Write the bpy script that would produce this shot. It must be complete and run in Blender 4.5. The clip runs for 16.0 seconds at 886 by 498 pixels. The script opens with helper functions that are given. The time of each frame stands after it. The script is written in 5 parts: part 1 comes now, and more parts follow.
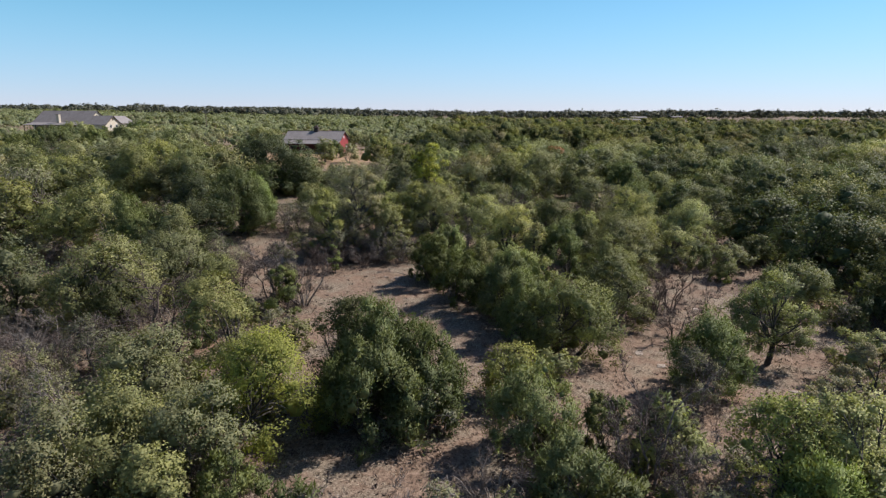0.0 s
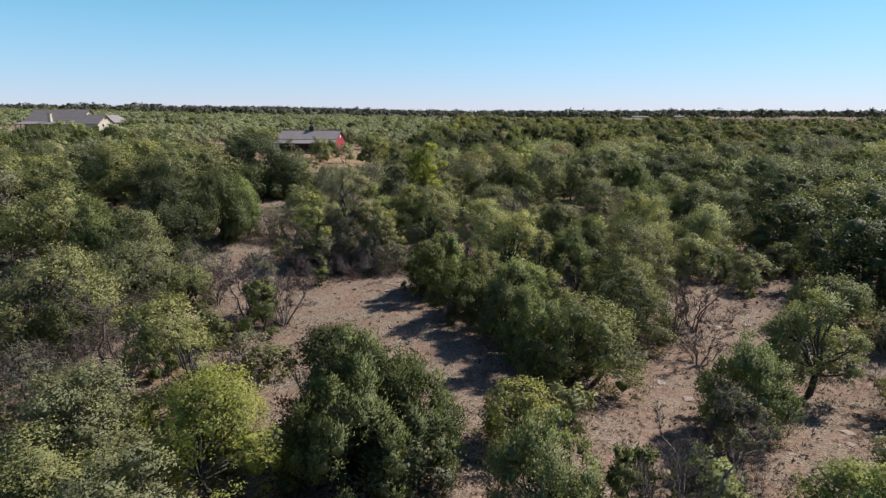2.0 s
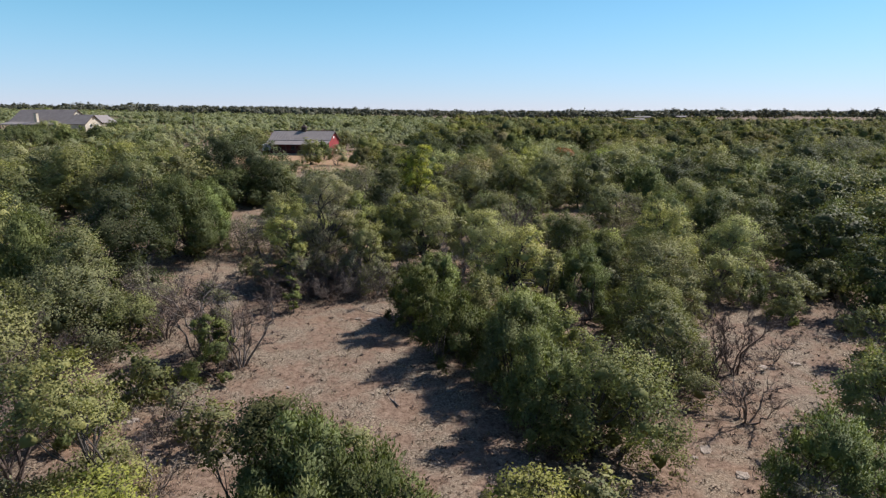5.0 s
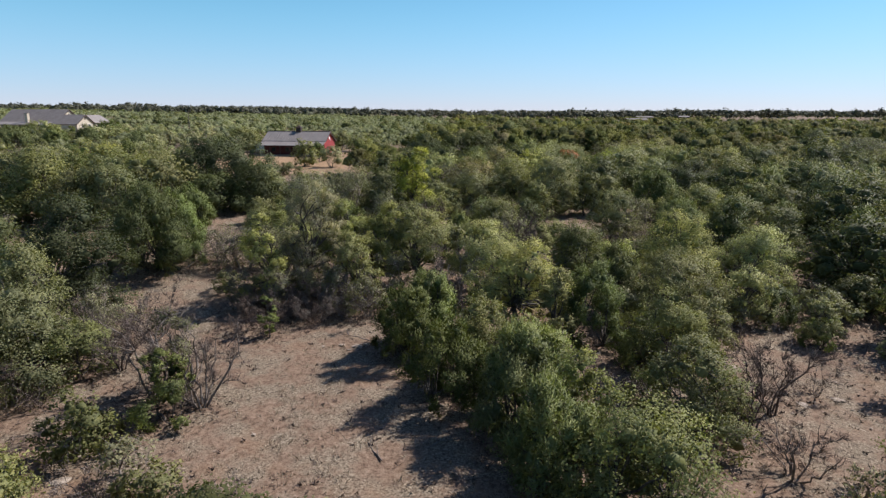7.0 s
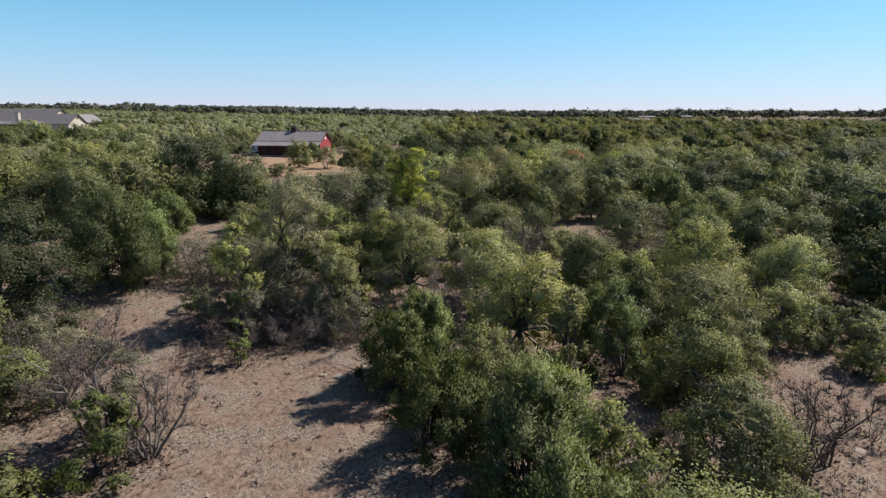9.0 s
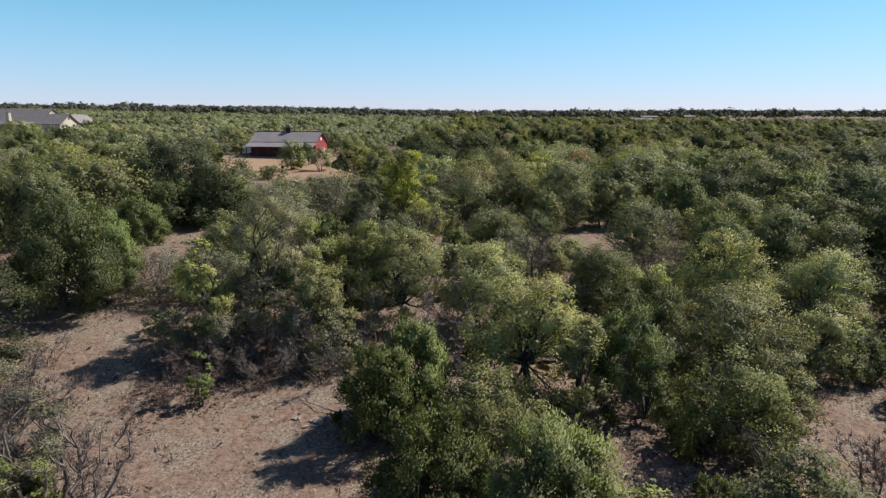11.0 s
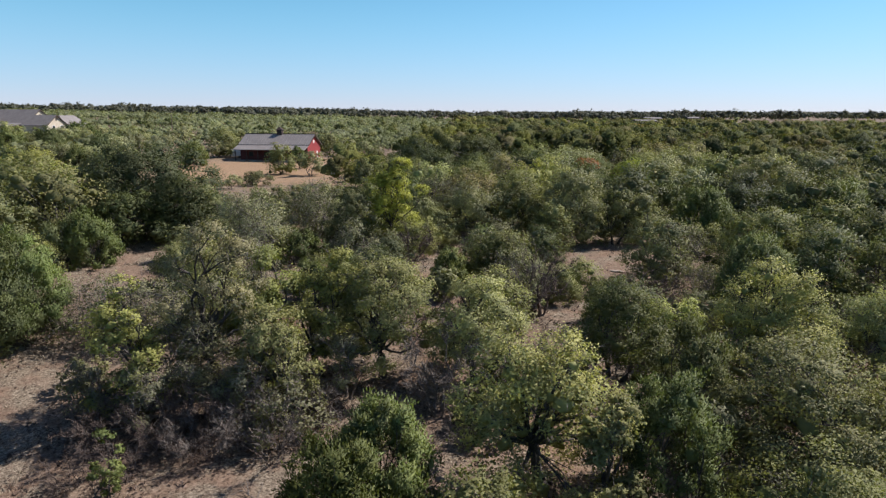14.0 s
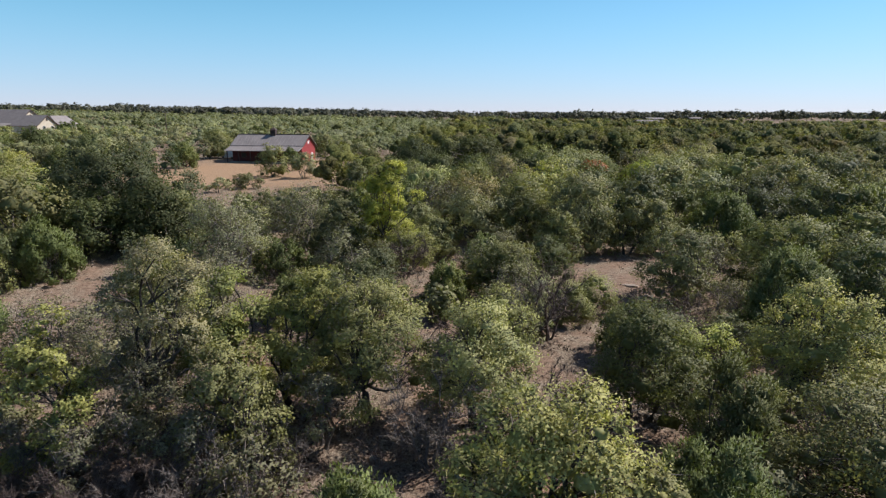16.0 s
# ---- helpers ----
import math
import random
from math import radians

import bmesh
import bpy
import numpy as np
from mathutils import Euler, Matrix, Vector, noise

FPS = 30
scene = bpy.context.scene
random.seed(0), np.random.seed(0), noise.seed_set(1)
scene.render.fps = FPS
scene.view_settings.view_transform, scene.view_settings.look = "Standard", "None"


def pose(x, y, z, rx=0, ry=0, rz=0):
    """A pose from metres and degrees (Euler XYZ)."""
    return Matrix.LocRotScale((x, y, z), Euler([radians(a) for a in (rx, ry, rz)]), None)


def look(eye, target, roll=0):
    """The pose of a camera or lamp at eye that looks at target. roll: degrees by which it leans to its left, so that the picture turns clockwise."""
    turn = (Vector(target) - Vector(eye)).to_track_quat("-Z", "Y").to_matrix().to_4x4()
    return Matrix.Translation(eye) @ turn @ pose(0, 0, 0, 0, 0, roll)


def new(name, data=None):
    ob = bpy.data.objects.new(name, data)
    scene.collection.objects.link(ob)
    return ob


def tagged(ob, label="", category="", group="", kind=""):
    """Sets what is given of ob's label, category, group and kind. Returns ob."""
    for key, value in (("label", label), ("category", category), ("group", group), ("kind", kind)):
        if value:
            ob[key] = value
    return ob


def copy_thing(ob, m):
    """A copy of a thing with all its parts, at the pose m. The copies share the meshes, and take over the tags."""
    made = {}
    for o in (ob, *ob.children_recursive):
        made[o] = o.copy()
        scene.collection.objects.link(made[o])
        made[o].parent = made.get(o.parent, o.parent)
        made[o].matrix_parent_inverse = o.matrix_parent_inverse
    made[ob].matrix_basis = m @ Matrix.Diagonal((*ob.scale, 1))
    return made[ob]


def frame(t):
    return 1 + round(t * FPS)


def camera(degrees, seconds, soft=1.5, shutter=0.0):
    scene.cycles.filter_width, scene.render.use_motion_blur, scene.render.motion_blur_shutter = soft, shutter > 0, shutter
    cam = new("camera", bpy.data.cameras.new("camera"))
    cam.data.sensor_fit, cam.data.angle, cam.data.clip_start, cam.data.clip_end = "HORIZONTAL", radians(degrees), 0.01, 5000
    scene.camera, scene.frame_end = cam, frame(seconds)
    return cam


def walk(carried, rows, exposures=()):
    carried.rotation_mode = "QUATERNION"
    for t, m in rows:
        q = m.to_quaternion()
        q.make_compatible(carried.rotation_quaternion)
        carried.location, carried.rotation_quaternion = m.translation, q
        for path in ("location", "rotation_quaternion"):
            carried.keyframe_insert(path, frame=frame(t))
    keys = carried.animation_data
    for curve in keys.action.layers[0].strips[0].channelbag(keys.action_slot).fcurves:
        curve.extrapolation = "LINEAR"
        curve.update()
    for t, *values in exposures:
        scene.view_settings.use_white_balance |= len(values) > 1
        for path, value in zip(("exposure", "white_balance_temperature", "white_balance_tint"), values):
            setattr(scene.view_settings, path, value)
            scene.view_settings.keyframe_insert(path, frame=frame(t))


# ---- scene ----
cam = camera(73.0, 16.0, soft=1.3)
METRES, EYE, TILT, LEAN, TURN = 42.0, 15.6, -12.6, 0.0, 0.0
ROWS = [
    (0.0, 0.0000, 0.0000, 0.0000, 0.00, 0.00, -0.00),
    (0.5, 0.0027, 0.0315, 0.0063, -0.00, -0.00, -0.00),
    (1.0, 0.0049, 0.0629, 0.0122, 0.01, -0.01, -0.02),
    (1.5, 0.0069, 0.0944, 0.0173, 0.01, -0.02, -0.03),
    (2.0, 0.0080, 0.1260, 0.0224, 0.02, -0.03, -0.02),
    (2.5, 0.0098, 0.1573, 0.0282, 0.03, -0.03, -0.02),
    (3.0, 0.0119, 0.1887, 0.0345, 0.03, -0.03, -0.02),
    (3.5, 0.0151, 0.2199, 0.0409, 0.03, -0.03, -0.01),
    (4.0, 0.0176, 0.2504, 0.0475, 0.03, -0.02, -0.01),
    (6.5, 0.0306, 0.4014, 0.0827, 0.06, -0.01, -0.03),
    (7.0, 0.0326, 0.4322, 0.0898, 0.07, -0.02, -0.04),
    (7.5, 0.0342, 0.4629, 0.0967, 0.09, -0.03, -0.04),
    (8.0, 0.0353, 0.4936, 0.1030, 0.11, -0.02, -0.05),
    (8.5, 0.0373, 0.5247, 0.1076, 0.13, -0.02, -0.06),
    (9.0, 0.0399, 0.5550, 0.1125, 0.13, -0.02, -0.06),
    (11.5, 0.0499, 0.7044, 0.1469, 0.21, -0.03, -0.04),
    (12.0, 0.0522, 0.7334, 0.1567, 0.26, -0.02, -0.07),
    (12.5, 0.0554, 0.7626, 0.1657, 0.28, -0.02, -0.08),
    (13.0, 0.0584, 0.7922, 0.1727, 0.27, -0.00, -0.09),
    (13.5, 0.0614, 0.8218, 0.1787, 0.29, 0.02, -0.11),
    (14.0, 0.0647, 0.8522, 0.1836, 0.29, 0.06, -0.14),
    (14.5, 0.0673, 0.8829, 0.1885, 0.31, 0.07, -0.16),
    (15.0, 0.0689, 0.9131, 0.1939, 0.32, 0.07, -0.16),
    (15.5, 0.0700, 0.9422, 0.1999, 0.31, 0.09, -0.16),
    (16.0, 0.0714, 0.9708, 0.2067, 0.31, 0.11, -0.14),
]
EXPOSURE = [(0.0, 0.47, 6200, 16), (16.0, 0.47, 6200, 16)]
walk(cam, [(t, pose(0, 0, EYE, TILT, LEAN, TURN) @ pose(METRES * x, METRES * y, METRES * z, 90 + pitch, roll, yaw)) for t, x, y, z, yaw, pitch, roll in ROWS], EXPOSURE)
# ---- light ----
SUN_EL, SUN_AZ = radians(44.0), math.atan2(0.91, 0.42)
sun_dir = Vector((math.sin(SUN_AZ) * math.cos(SUN_EL), math.cos(SUN_AZ) * math.cos(SUN_EL), math.sin(SUN_EL)))
world = bpy.data.worlds.new("sky")
scene.world = world
world.use_nodes = True
wn = world.node_tree.nodes
sky = wn.new("ShaderNodeTexSky")
sky.sky_type, sky.sun_disc = "NISHITA", False
sky.sun_elevation, sky.sun_rotation = SUN_EL, SUN_AZ
sky.air_density, sky.dust_density, sky.ozone_density, sky.altitude = 1.0, 0.0, 4.5, 1900.0
wn["Background"].inputs[1].default_value = 0.087
place, split, rise = wn.new("ShaderNodeTexCoord"), wn.new("ShaderNodeSeparateXYZ"), wn.new("ShaderNodeMapRange")
rise.inputs[1].default_value, rise.inputs[2].default_value = 0.0, 0.19
haze, share, clear = wn.new("ShaderNodeMix"), wn.new("ShaderNodeValToRGB"), wn.new("ShaderNodeMix")
haze.data_type = clear.data_type = "RGBA"
haze.inputs[6].default_value, haze.inputs[7].default_value = (5.0, 4.9, 6.3, 1), (1.5, 8.6, 9.0, 1)  # pale haze low down, clear blue above
step = share.color_ramp.elements
step.new(0.19)
for k, (at, much) in enumerate(((0.0, 0.62), (0.19, 0.20), (0.55, 0.0))):
    step[k].position, step[k].color = at, (much, much, much, 1)
sky_links = world.node_tree.links
sky_links.new(place.outputs["Generated"], split.inputs[0])
sky_links.new(split.outputs[2], rise.inputs[0])
sky_links.new(rise.outputs[0], haze.inputs[0])
sky_links.new(split.outputs[2], share.inputs[0])
sky_links.new(share.outputs[0], clear.inputs[0])
sky_links.new(sky.outputs[0], clear.inputs[6])
sky_links.new(haze.outputs[2], clear.inputs[7])
sky_links.new(clear.outputs[2], wn["Background"].inputs[0])
sun_data = bpy.data.lights.new("sun", "SUN")
sun_data.energy, sun_data.angle, sun_data.color = 5.0, radians(0.55), (1.0, 0.95, 0.87)
sun = new("sun", sun_data)
sun.matrix_world = look((0, 0, 100), Vector((0, 0, 100)) - sun_dir)


# ---- materials ----
def material(name):
    m = bpy.data.materials.new(name)
    m.use_nodes = True
    n = m.node_tree.nodes
    return m, n, m.node_tree.links, n["Principled BSDF"]


def ramp(n, stops):
    r = n.new("ShaderNodeValToRGB")
    e = r.color_ramp.elements
    while len(e) < len(stops):
        e.new(0.5)
    for k, (p, c) in enumerate(stops):
        e[k].position, e[k].color = p, (*c, 1)
    return r


def noise_node(n, l, scale, detail=4.0, rough=0.6, coords="Object"):
    tc, tx = n.new("ShaderNodeTexCoord"), n.new("ShaderNodeTexNoise")
    tx.inputs["Scale"].default_value, tx.inputs["Detail"].default_value, tx.inputs["Roughness"].default_value = scale, detail, rough
    l.new(tc.outputs[coords], tx.inputs["Vector"])
    return tx


def mixed(n, l, a, b, f, kind="MIX"):
    mx = n.new("ShaderNodeMix")
    mx.data_type, mx.blend_type = "RGBA", kind
    for s, v in ((0, f), (6, a), (7, b)):
        if isinstance(v, (int, float)):
            mx.inputs[s].default_value = v
        elif isinstance(v, tuple):
            mx.inputs[s].default_value = (*v, 1)
        else:
            l.new(v, mx.inputs[s])
    return mx.outputs[2]


def foliage(name, dark, mid, light, through_light=0.3, spread=0.10, per_tree="object", species=(), lumps=0.0):
    """Leaves: three tones from leaf to leaf, a slow drift over the crown and a shift from tree to tree."""
    m, n, l, b = material(name)
    geo = n.new("ShaderNodeNewGeometry")
    dark, light = [tuple(0.5 * a + 0.5 * b for a, b in zip(c, mid)) for c in (dark, light)]
    r = ramp(n, ((0.0, dark), (0.55, mid), (1.0, light)))
    l.new(geo.outputs["Random Per Island"], r.inputs[0])
    tx = noise_node(n, l, 0.55, 3.0)
    drift = ramp(n, ((0.32, (0.72, 0.74, 0.80)), (0.68, (1.22, 1.16, 1.0))))
    l.new(tx.outputs["Fac"], drift.inputs[0])
    col = mixed(n, l, r.outputs[0], drift.outputs[0], 1.0, "MULTIPLY")
    if species:
        at, sp = n.new("ShaderNodeAttribute"), ramp(n, species)
        at.attribute_name = "tint"
        sp.color_ramp.interpolation = "CONSTANT"
        l.new(at.outputs["Fac"], sp.inputs[0])
        col = mixed(n, l, col, sp.outputs[0], 1.0, "MULTIPLY")
    hsv = n.new("ShaderNodeHueSaturation")
    if per_tree == "object":
        info = n.new("ShaderNodeObjectInfo")
        rnd = info.outputs["Random"]
    else:
        info = n.new("ShaderNodeAttribute")
        info.attribute_name = "tint"
        rnd = info.outputs["Fac"]
    for sock, lo, hi in (("Hue", 0.5 - 0.012, 0.5 + 0.014), ("Value", 1.0 - 2.6 * spread, 1.0 + 2.2 * spread), ("Saturation", 1.10, 0.86)):
        mr = n.new("ShaderNodeMapRange")
        mr.inputs[3].default_value, mr.inputs[4].default_value = lo, hi
        if sock == "Hue":
            l.new(rnd, mr.inputs[0])
        else:
            wn1 = n.new("ShaderNodeTexWhiteNoise")
            wn1.noise_dimensions = "1D"
            add = n.new("ShaderNodeMath")
            add.inputs[1].default_value = 3.7 if sock == "Value" else 9.1
            l.new(rnd, add.inputs[0])
            l.new(add.outputs[0], wn1.inputs["W"])
            l.new(wn1.outputs["Value"], mr.inputs[0])
        l.new(mr.outputs[0], hsv.inputs[sock])
    l.new(col, hsv.inputs["Color"])
    l.new(hsv.outputs[0], b.inputs["Base Color"])
    b.inputs["Roughness"].default_value = 0.6
    b.inputs["Specular IOR Level"].default_value = 0.14 if per_tree == "object" else 0.03
    if lumps:
        bp = n.new("ShaderNodeBump")
        bp.inputs["Strength"].default_value, bp.inputs["Distance"].default_value = lumps, 0.35
        tx4 = noise_node(n, l, 2.6, 4.0, 0.75)
        l.new(tx4.outputs["Fac"], bp.inputs["Height"])
        l.new(bp.outputs[0], b.inputs["Normal"])
    tr, mix = n.new("ShaderNodeBsdfTranslucent"), n.new("ShaderNodeMixShader")
    bright = mixed(n, l, hsv.outputs[0], (1.25, 1.35, 0.7), 1.0, "MULTIPLY")
    l.new(bright, tr.inputs[0])
    mix.inputs[0].default_value = through_light
    l.new(b.outputs[0], mix.inputs[1])
    l.new(tr.outputs[0], mix.inputs[2])
    l.new(mix.outputs[0], n["Material Output"].inputs[0])
    return m


def surface(name, stops, scale, rough=0.85, bump=0.0, bump_scale=None, fine=None, metal=0.0):
    """A noise-driven surface: a ramp over slow noise, a finer grain over it, and relief."""
    m, n, l, b = material(name)
    tx = noise_node(n, l, scale, 6.0)
    r = ramp(n, stops)
    l.new(tx.outputs["Fac"], r.inputs[0])
    tx2 = noise_node(n, l, fine or scale * 9, 5.0, 0.7)
    g = ramp(n, ((0.3, (0.78, 0.77, 0.75)), (0.7, (1.18, 1.18, 1.18))))
    l.new(tx2.outputs["Fac"], g.inputs[0])
    l.new(mixed(n, l, r.outputs[0], g.outputs[0], 1.0, "MULTIPLY"), b.inputs["Base Color"])
    b.inputs["Roughness"].default_value, b.inputs["Metallic"].default_value = rough, metal
    b.inputs["Specular IOR Level"].default_value = 0.25
    if bump:
        bp = n.new("ShaderNodeBump")
        bp.inputs["Strength"].default_value, bp.inputs["Distance"].default_value = bump, 0.1
        tx3 = noise_node(n, l, bump_scale or scale * 12, 6.0, 0.7)
        l.new(tx3.outputs["Fac"], bp.inputs["Height"])
        l.new(bp.outputs[0], b.inputs["Normal"])
    return m


def ground_material():
    """Dry pinkish soil, grey thatch of dead grass, red bare patches, pale stones and brown leaf litter."""
    m, n, l, b = material("dry_ground")
    big = noise_node(n, l, 0.09, 5.0, 0.6)
    mid = noise_node(n, l, 0.45, 6.0, 0.65)
    fine = noise_node(n, l, 3.2, 8.0, 0.75)
    grit = noise_node(n, l, 8.0, 6.0, 0.85)
    soil = ramp(n, ((0.36, (0.110, 0.073, 0.050)), (0.5, (0.204, 0.140, 0.097)), (0.64, (0.285, 0.205, 0.148))))
    l.new(fine.outputs["Fac"], soil.inputs[0])
    thatch = ramp(n, ((0.36, (0.069, 0.051, 0.036)), (0.5, (0.190, 0.150, 0.107)), (0.60, (0.336, 0.278, 0.202))))
    l.new(grit.outputs["Fac"], thatch.inputs[0])
    f1 = ramp(n, ((0.44, (0, 0, 0)), (0.58, (1, 1, 1))))
    l.new(mid.outputs["Fac"], f1.inputs[0])
    c = mixed(n, l, soil.outputs[0], thatch.outputs[0], f1.outputs[0])
    f2 = ramp(n, ((0.56, (0, 0, 0)), (0.68, (0.55, 0.55, 0.55))))
    l.new(big.outputs["Fac"], f2.inputs[0])
    c = mixed(n, l, c, (0.262, 0.155, 0.088), f2.outputs[0])
    f3 = ramp(n, ((0.60, (0, 0, 0)), (0.72, (0.7, 0.7, 0.7))))
    tx = noise_node(n, l, 0.9, 7.0, 0.7)
    l.new(tx.outputs["Fac"], f3.inputs[0])
    c = mixed(n, l, c, (0.122, 0.081, 0.055), f3.outputs[0])
    place, far = n.new("ShaderNodeTexCoord"), n.new("ShaderNodeMapping")
    far.vector_type = "TEXTURE"
    far.inputs["Location"].default_value, far.inputs["Scale"].default_value = (-38, 168, 4), (34, 34, 60)
    ball, yard = n.new("ShaderNodeVectorMath"), n.new("ShaderNodeMath")
    ball.operation, yard.operation = "LENGTH", "ADD"
    l.new(place.outputs["Object"], far.inputs["Vector"])
    l.new(far.outputs[0], ball.inputs[0])
    l.new(ball.outputs["Value"], yard.inputs[0])
    l.new(mid.outputs["Fac"], yard.inputs[1])
    f4 = ramp(n, ((0.62, (0.8, 0.8, 0.8)), (0.95, (0, 0, 0))))
    half = n.new("ShaderNodeMath")
    half.operation = "MULTIPLY"
    half.inputs[1].default_value = 0.62
    l.new(yard.outputs[0], half.inputs[0])
    l.new(half.outputs[0], f4.inputs[0])
    c = mixed(n, l, c, (0.338, 0.220, 0.126), f4.outputs[0])
    specks = ramp(n, ((0.38, (0.38, 0.35, 0.33)), (0.47, (0.95, 0.94, 0.93)), (0.54, (1.05, 1.05, 1.05)), (0.66, (1.28, 1.27, 1.25))))
    l.new(grit.outputs["Fac"], specks.inputs[0])
    l.new(mixed(n, l, c, specks.outputs[0], 0.8, "MULTIPLY"), b.inputs["Base Color"])
    b.inputs["Roughness"].default_value, b.inputs["Specular IOR Level"].default_value = 0.95, 0.1
    bp = n.new("ShaderNodeBump")
    bp.inputs["Strength"].default_value, bp.inputs["Distance"].default_value = 0.6, 0.12
    l.new(fine.outputs["Fac"], bp.inputs["Height"])
    l.new(bp.outputs[0], b.inputs["Normal"])
    return m


MAT_GROUND = ground_material()
SPECIES = ((0.0, (0.98, 0.98, 1.0)), (0.22, (0.68, 0.74, 0.72)), (0.38, (1.20, 1.18, 0.90)), (0.55, (1.18, 1.02, 1.12)), (0.68, (0.76, 0.82, 0.76)), (0.80, (1.34, 1.30, 0.90)), (0.90, (1.10, 0.94, 1.05)), (0.985, (1.35, 0.95, 0.85)))
LEAVES = {
    "live": foliage("live_oak_leaves", (0.161, 0.169, 0.075), (0.210, 0.216, 0.095), (0.305, 0.289, 0.138)),
    "dark": foliage("dark_live_oak_leaves", (0.079, 0.088, 0.040), (0.101, 0.114, 0.051), (0.146, 0.152, 0.077)),
    "post": foliage("post_oak_leaves", (0.223, 0.234, 0.082), (0.297, 0.303, 0.109), (0.393, 0.382, 0.143), 0.3),
    "pale": foliage("cedar_elm_leaves", (0.243, 0.215, 0.112), (0.324, 0.284, 0.148), (0.421, 0.359, 0.198), 0.3),
    "yellow": foliage("yellowing_elm_leaves", (0.213, 0.216, 0.066), (0.284, 0.280, 0.090), (0.349, 0.336, 0.112), 0.35, 0.05),
    "gold": foliage("bright_yellow_elm_leaves", (0.250, 0.268, 0.056), (0.325, 0.340, 0.072), (0.400, 0.402, 0.092), 0.35, 0.05),
    "jun": foliage("juniper_needles", (0.099, 0.119, 0.044), (0.132, 0.154, 0.060), (0.188, 0.208, 0.078), 0.25),
    "junb": foliage("bright_juniper_needles", (0.134, 0.166, 0.057), (0.179, 0.215, 0.075), (0.247, 0.286, 0.097), 0.28),
    "thin": foliage("sparse_oak_leaves", (0.172, 0.171, 0.094), (0.227, 0.223, 0.124), (0.301, 0.287, 0.163), 0.25),
    "shrub": foliage("shrub_leaves", (0.162, 0.196, 0.071), (0.215, 0.255, 0.094), (0.281, 0.317, 0.121), 0.3),
    "mesq": foliage("mesquite_leaves", (0.284, 0.280, 0.148), (0.326, 0.323, 0.168), (0.375, 0.359, 0.193), 0.3),
    "red": foliage("rust_red_leaves", (0.225, 0.104, 0.060), (0.285, 0.128, 0.074), (0.340, 0.160, 0.092), 0.25),
}
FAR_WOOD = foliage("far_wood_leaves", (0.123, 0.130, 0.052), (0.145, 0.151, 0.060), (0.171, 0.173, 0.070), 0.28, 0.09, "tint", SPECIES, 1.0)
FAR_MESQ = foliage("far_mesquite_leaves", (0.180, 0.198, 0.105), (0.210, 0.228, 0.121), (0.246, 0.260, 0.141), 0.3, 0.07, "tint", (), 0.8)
# blue-grey of distance haze is mixed into these horizon leaf colours
FAR_HAZED = foliage("hazed_horizon_leaves", (0.068, 0.072, 0.054), (0.085, 0.088, 0.066), (0.112, 0.112, 0.084), 0.15, 0.12, "tint")
BARK = surface("oak_bark", ((0.3, (0.045, 0.038, 0.032)), (0.7, (0.13, 0.115, 0.10))), 5.0, 0.95, 0.5)
BARK_GREY = surface("grey_dead_wood", ((0.3, (0.12, 0.098, 0.082)), (0.7, (0.26, 0.225, 0.195))), 4.0, 0.95, 0.3)
BARK_BROWN = surface("brown_twigs", ((0.3, (0.075, 0.054, 0.043)), (0.7, (0.17, 0.130, 0.108))), 4.0, 0.95, 0.3)
# fallen leaves, toned dark so they also deepen the shade under crowns
SHADE_LITTER = surface("fallen_leaves_and_shade", ((0.3, (0.050, 0.034, 0.025)), (0.7, (0.135, 0.090, 0.062))), 1.6, 0.9, fine=7.0)
GRASS = surface("dry_grass", ((0.3, (0.22, 0.175, 0.12)), (0.7, (0.42, 0.345, 0.24))), 0.8, 0.9, fine=6.0)
STONE = surface("pale_limestone", ((0.3, (0.24, 0.195, 0.15)), (0.7, (0.42, 0.35, 0.28))), 2.0, 0.9, 0.6)
# the hills' blue is distance haze put into the base colour
HILLS = surface("hazy_hills", ((0.3, (0.20, 0.27, 0.34)), (0.7, (0.26, 0.33, 0.40))), 0.002, 1.0)


# ---- ground ----
GROUND_LINE = ((-600, -1.5), (-60, -0.5), (40, -0.5), (60, 0.2), (90, 2.0), (190, 4.2), (300, 6.2), (600, 11.0), (1500, 16.0), (5000, 20.0))


def smooth_step(a, b, v):
    s = np.clip((v - a) / (b - a), 0, 1)
    return s * s * (3 - 2 * s)


def ground_z(x, y):
    """Height of the land: it climbs gently ahead, dips to the right of the glade and rises to its left."""
    x, y = np.asarray(x, float), np.asarray(y, float)
    z = np.interp(y, [g[0] for g in GROUND_LINE], [g[1] for g in GROUND_LINE])
    z = z + smooth_step(100, 250, y) * 0.02 * np.maximum(-x - 40, 0) * np.minimum(1, 400 / np.maximum(np.abs(x), 1))
    z = z - 0.055 * np.clip(x - 2, 0, 24) * (1 - smooth_step(70, 115, y))
    return z + 0.075 * np.clip(-x - 7, 0, 24) * smooth_step(52, 74, y) * (1 - smooth_step(95, 150, y))


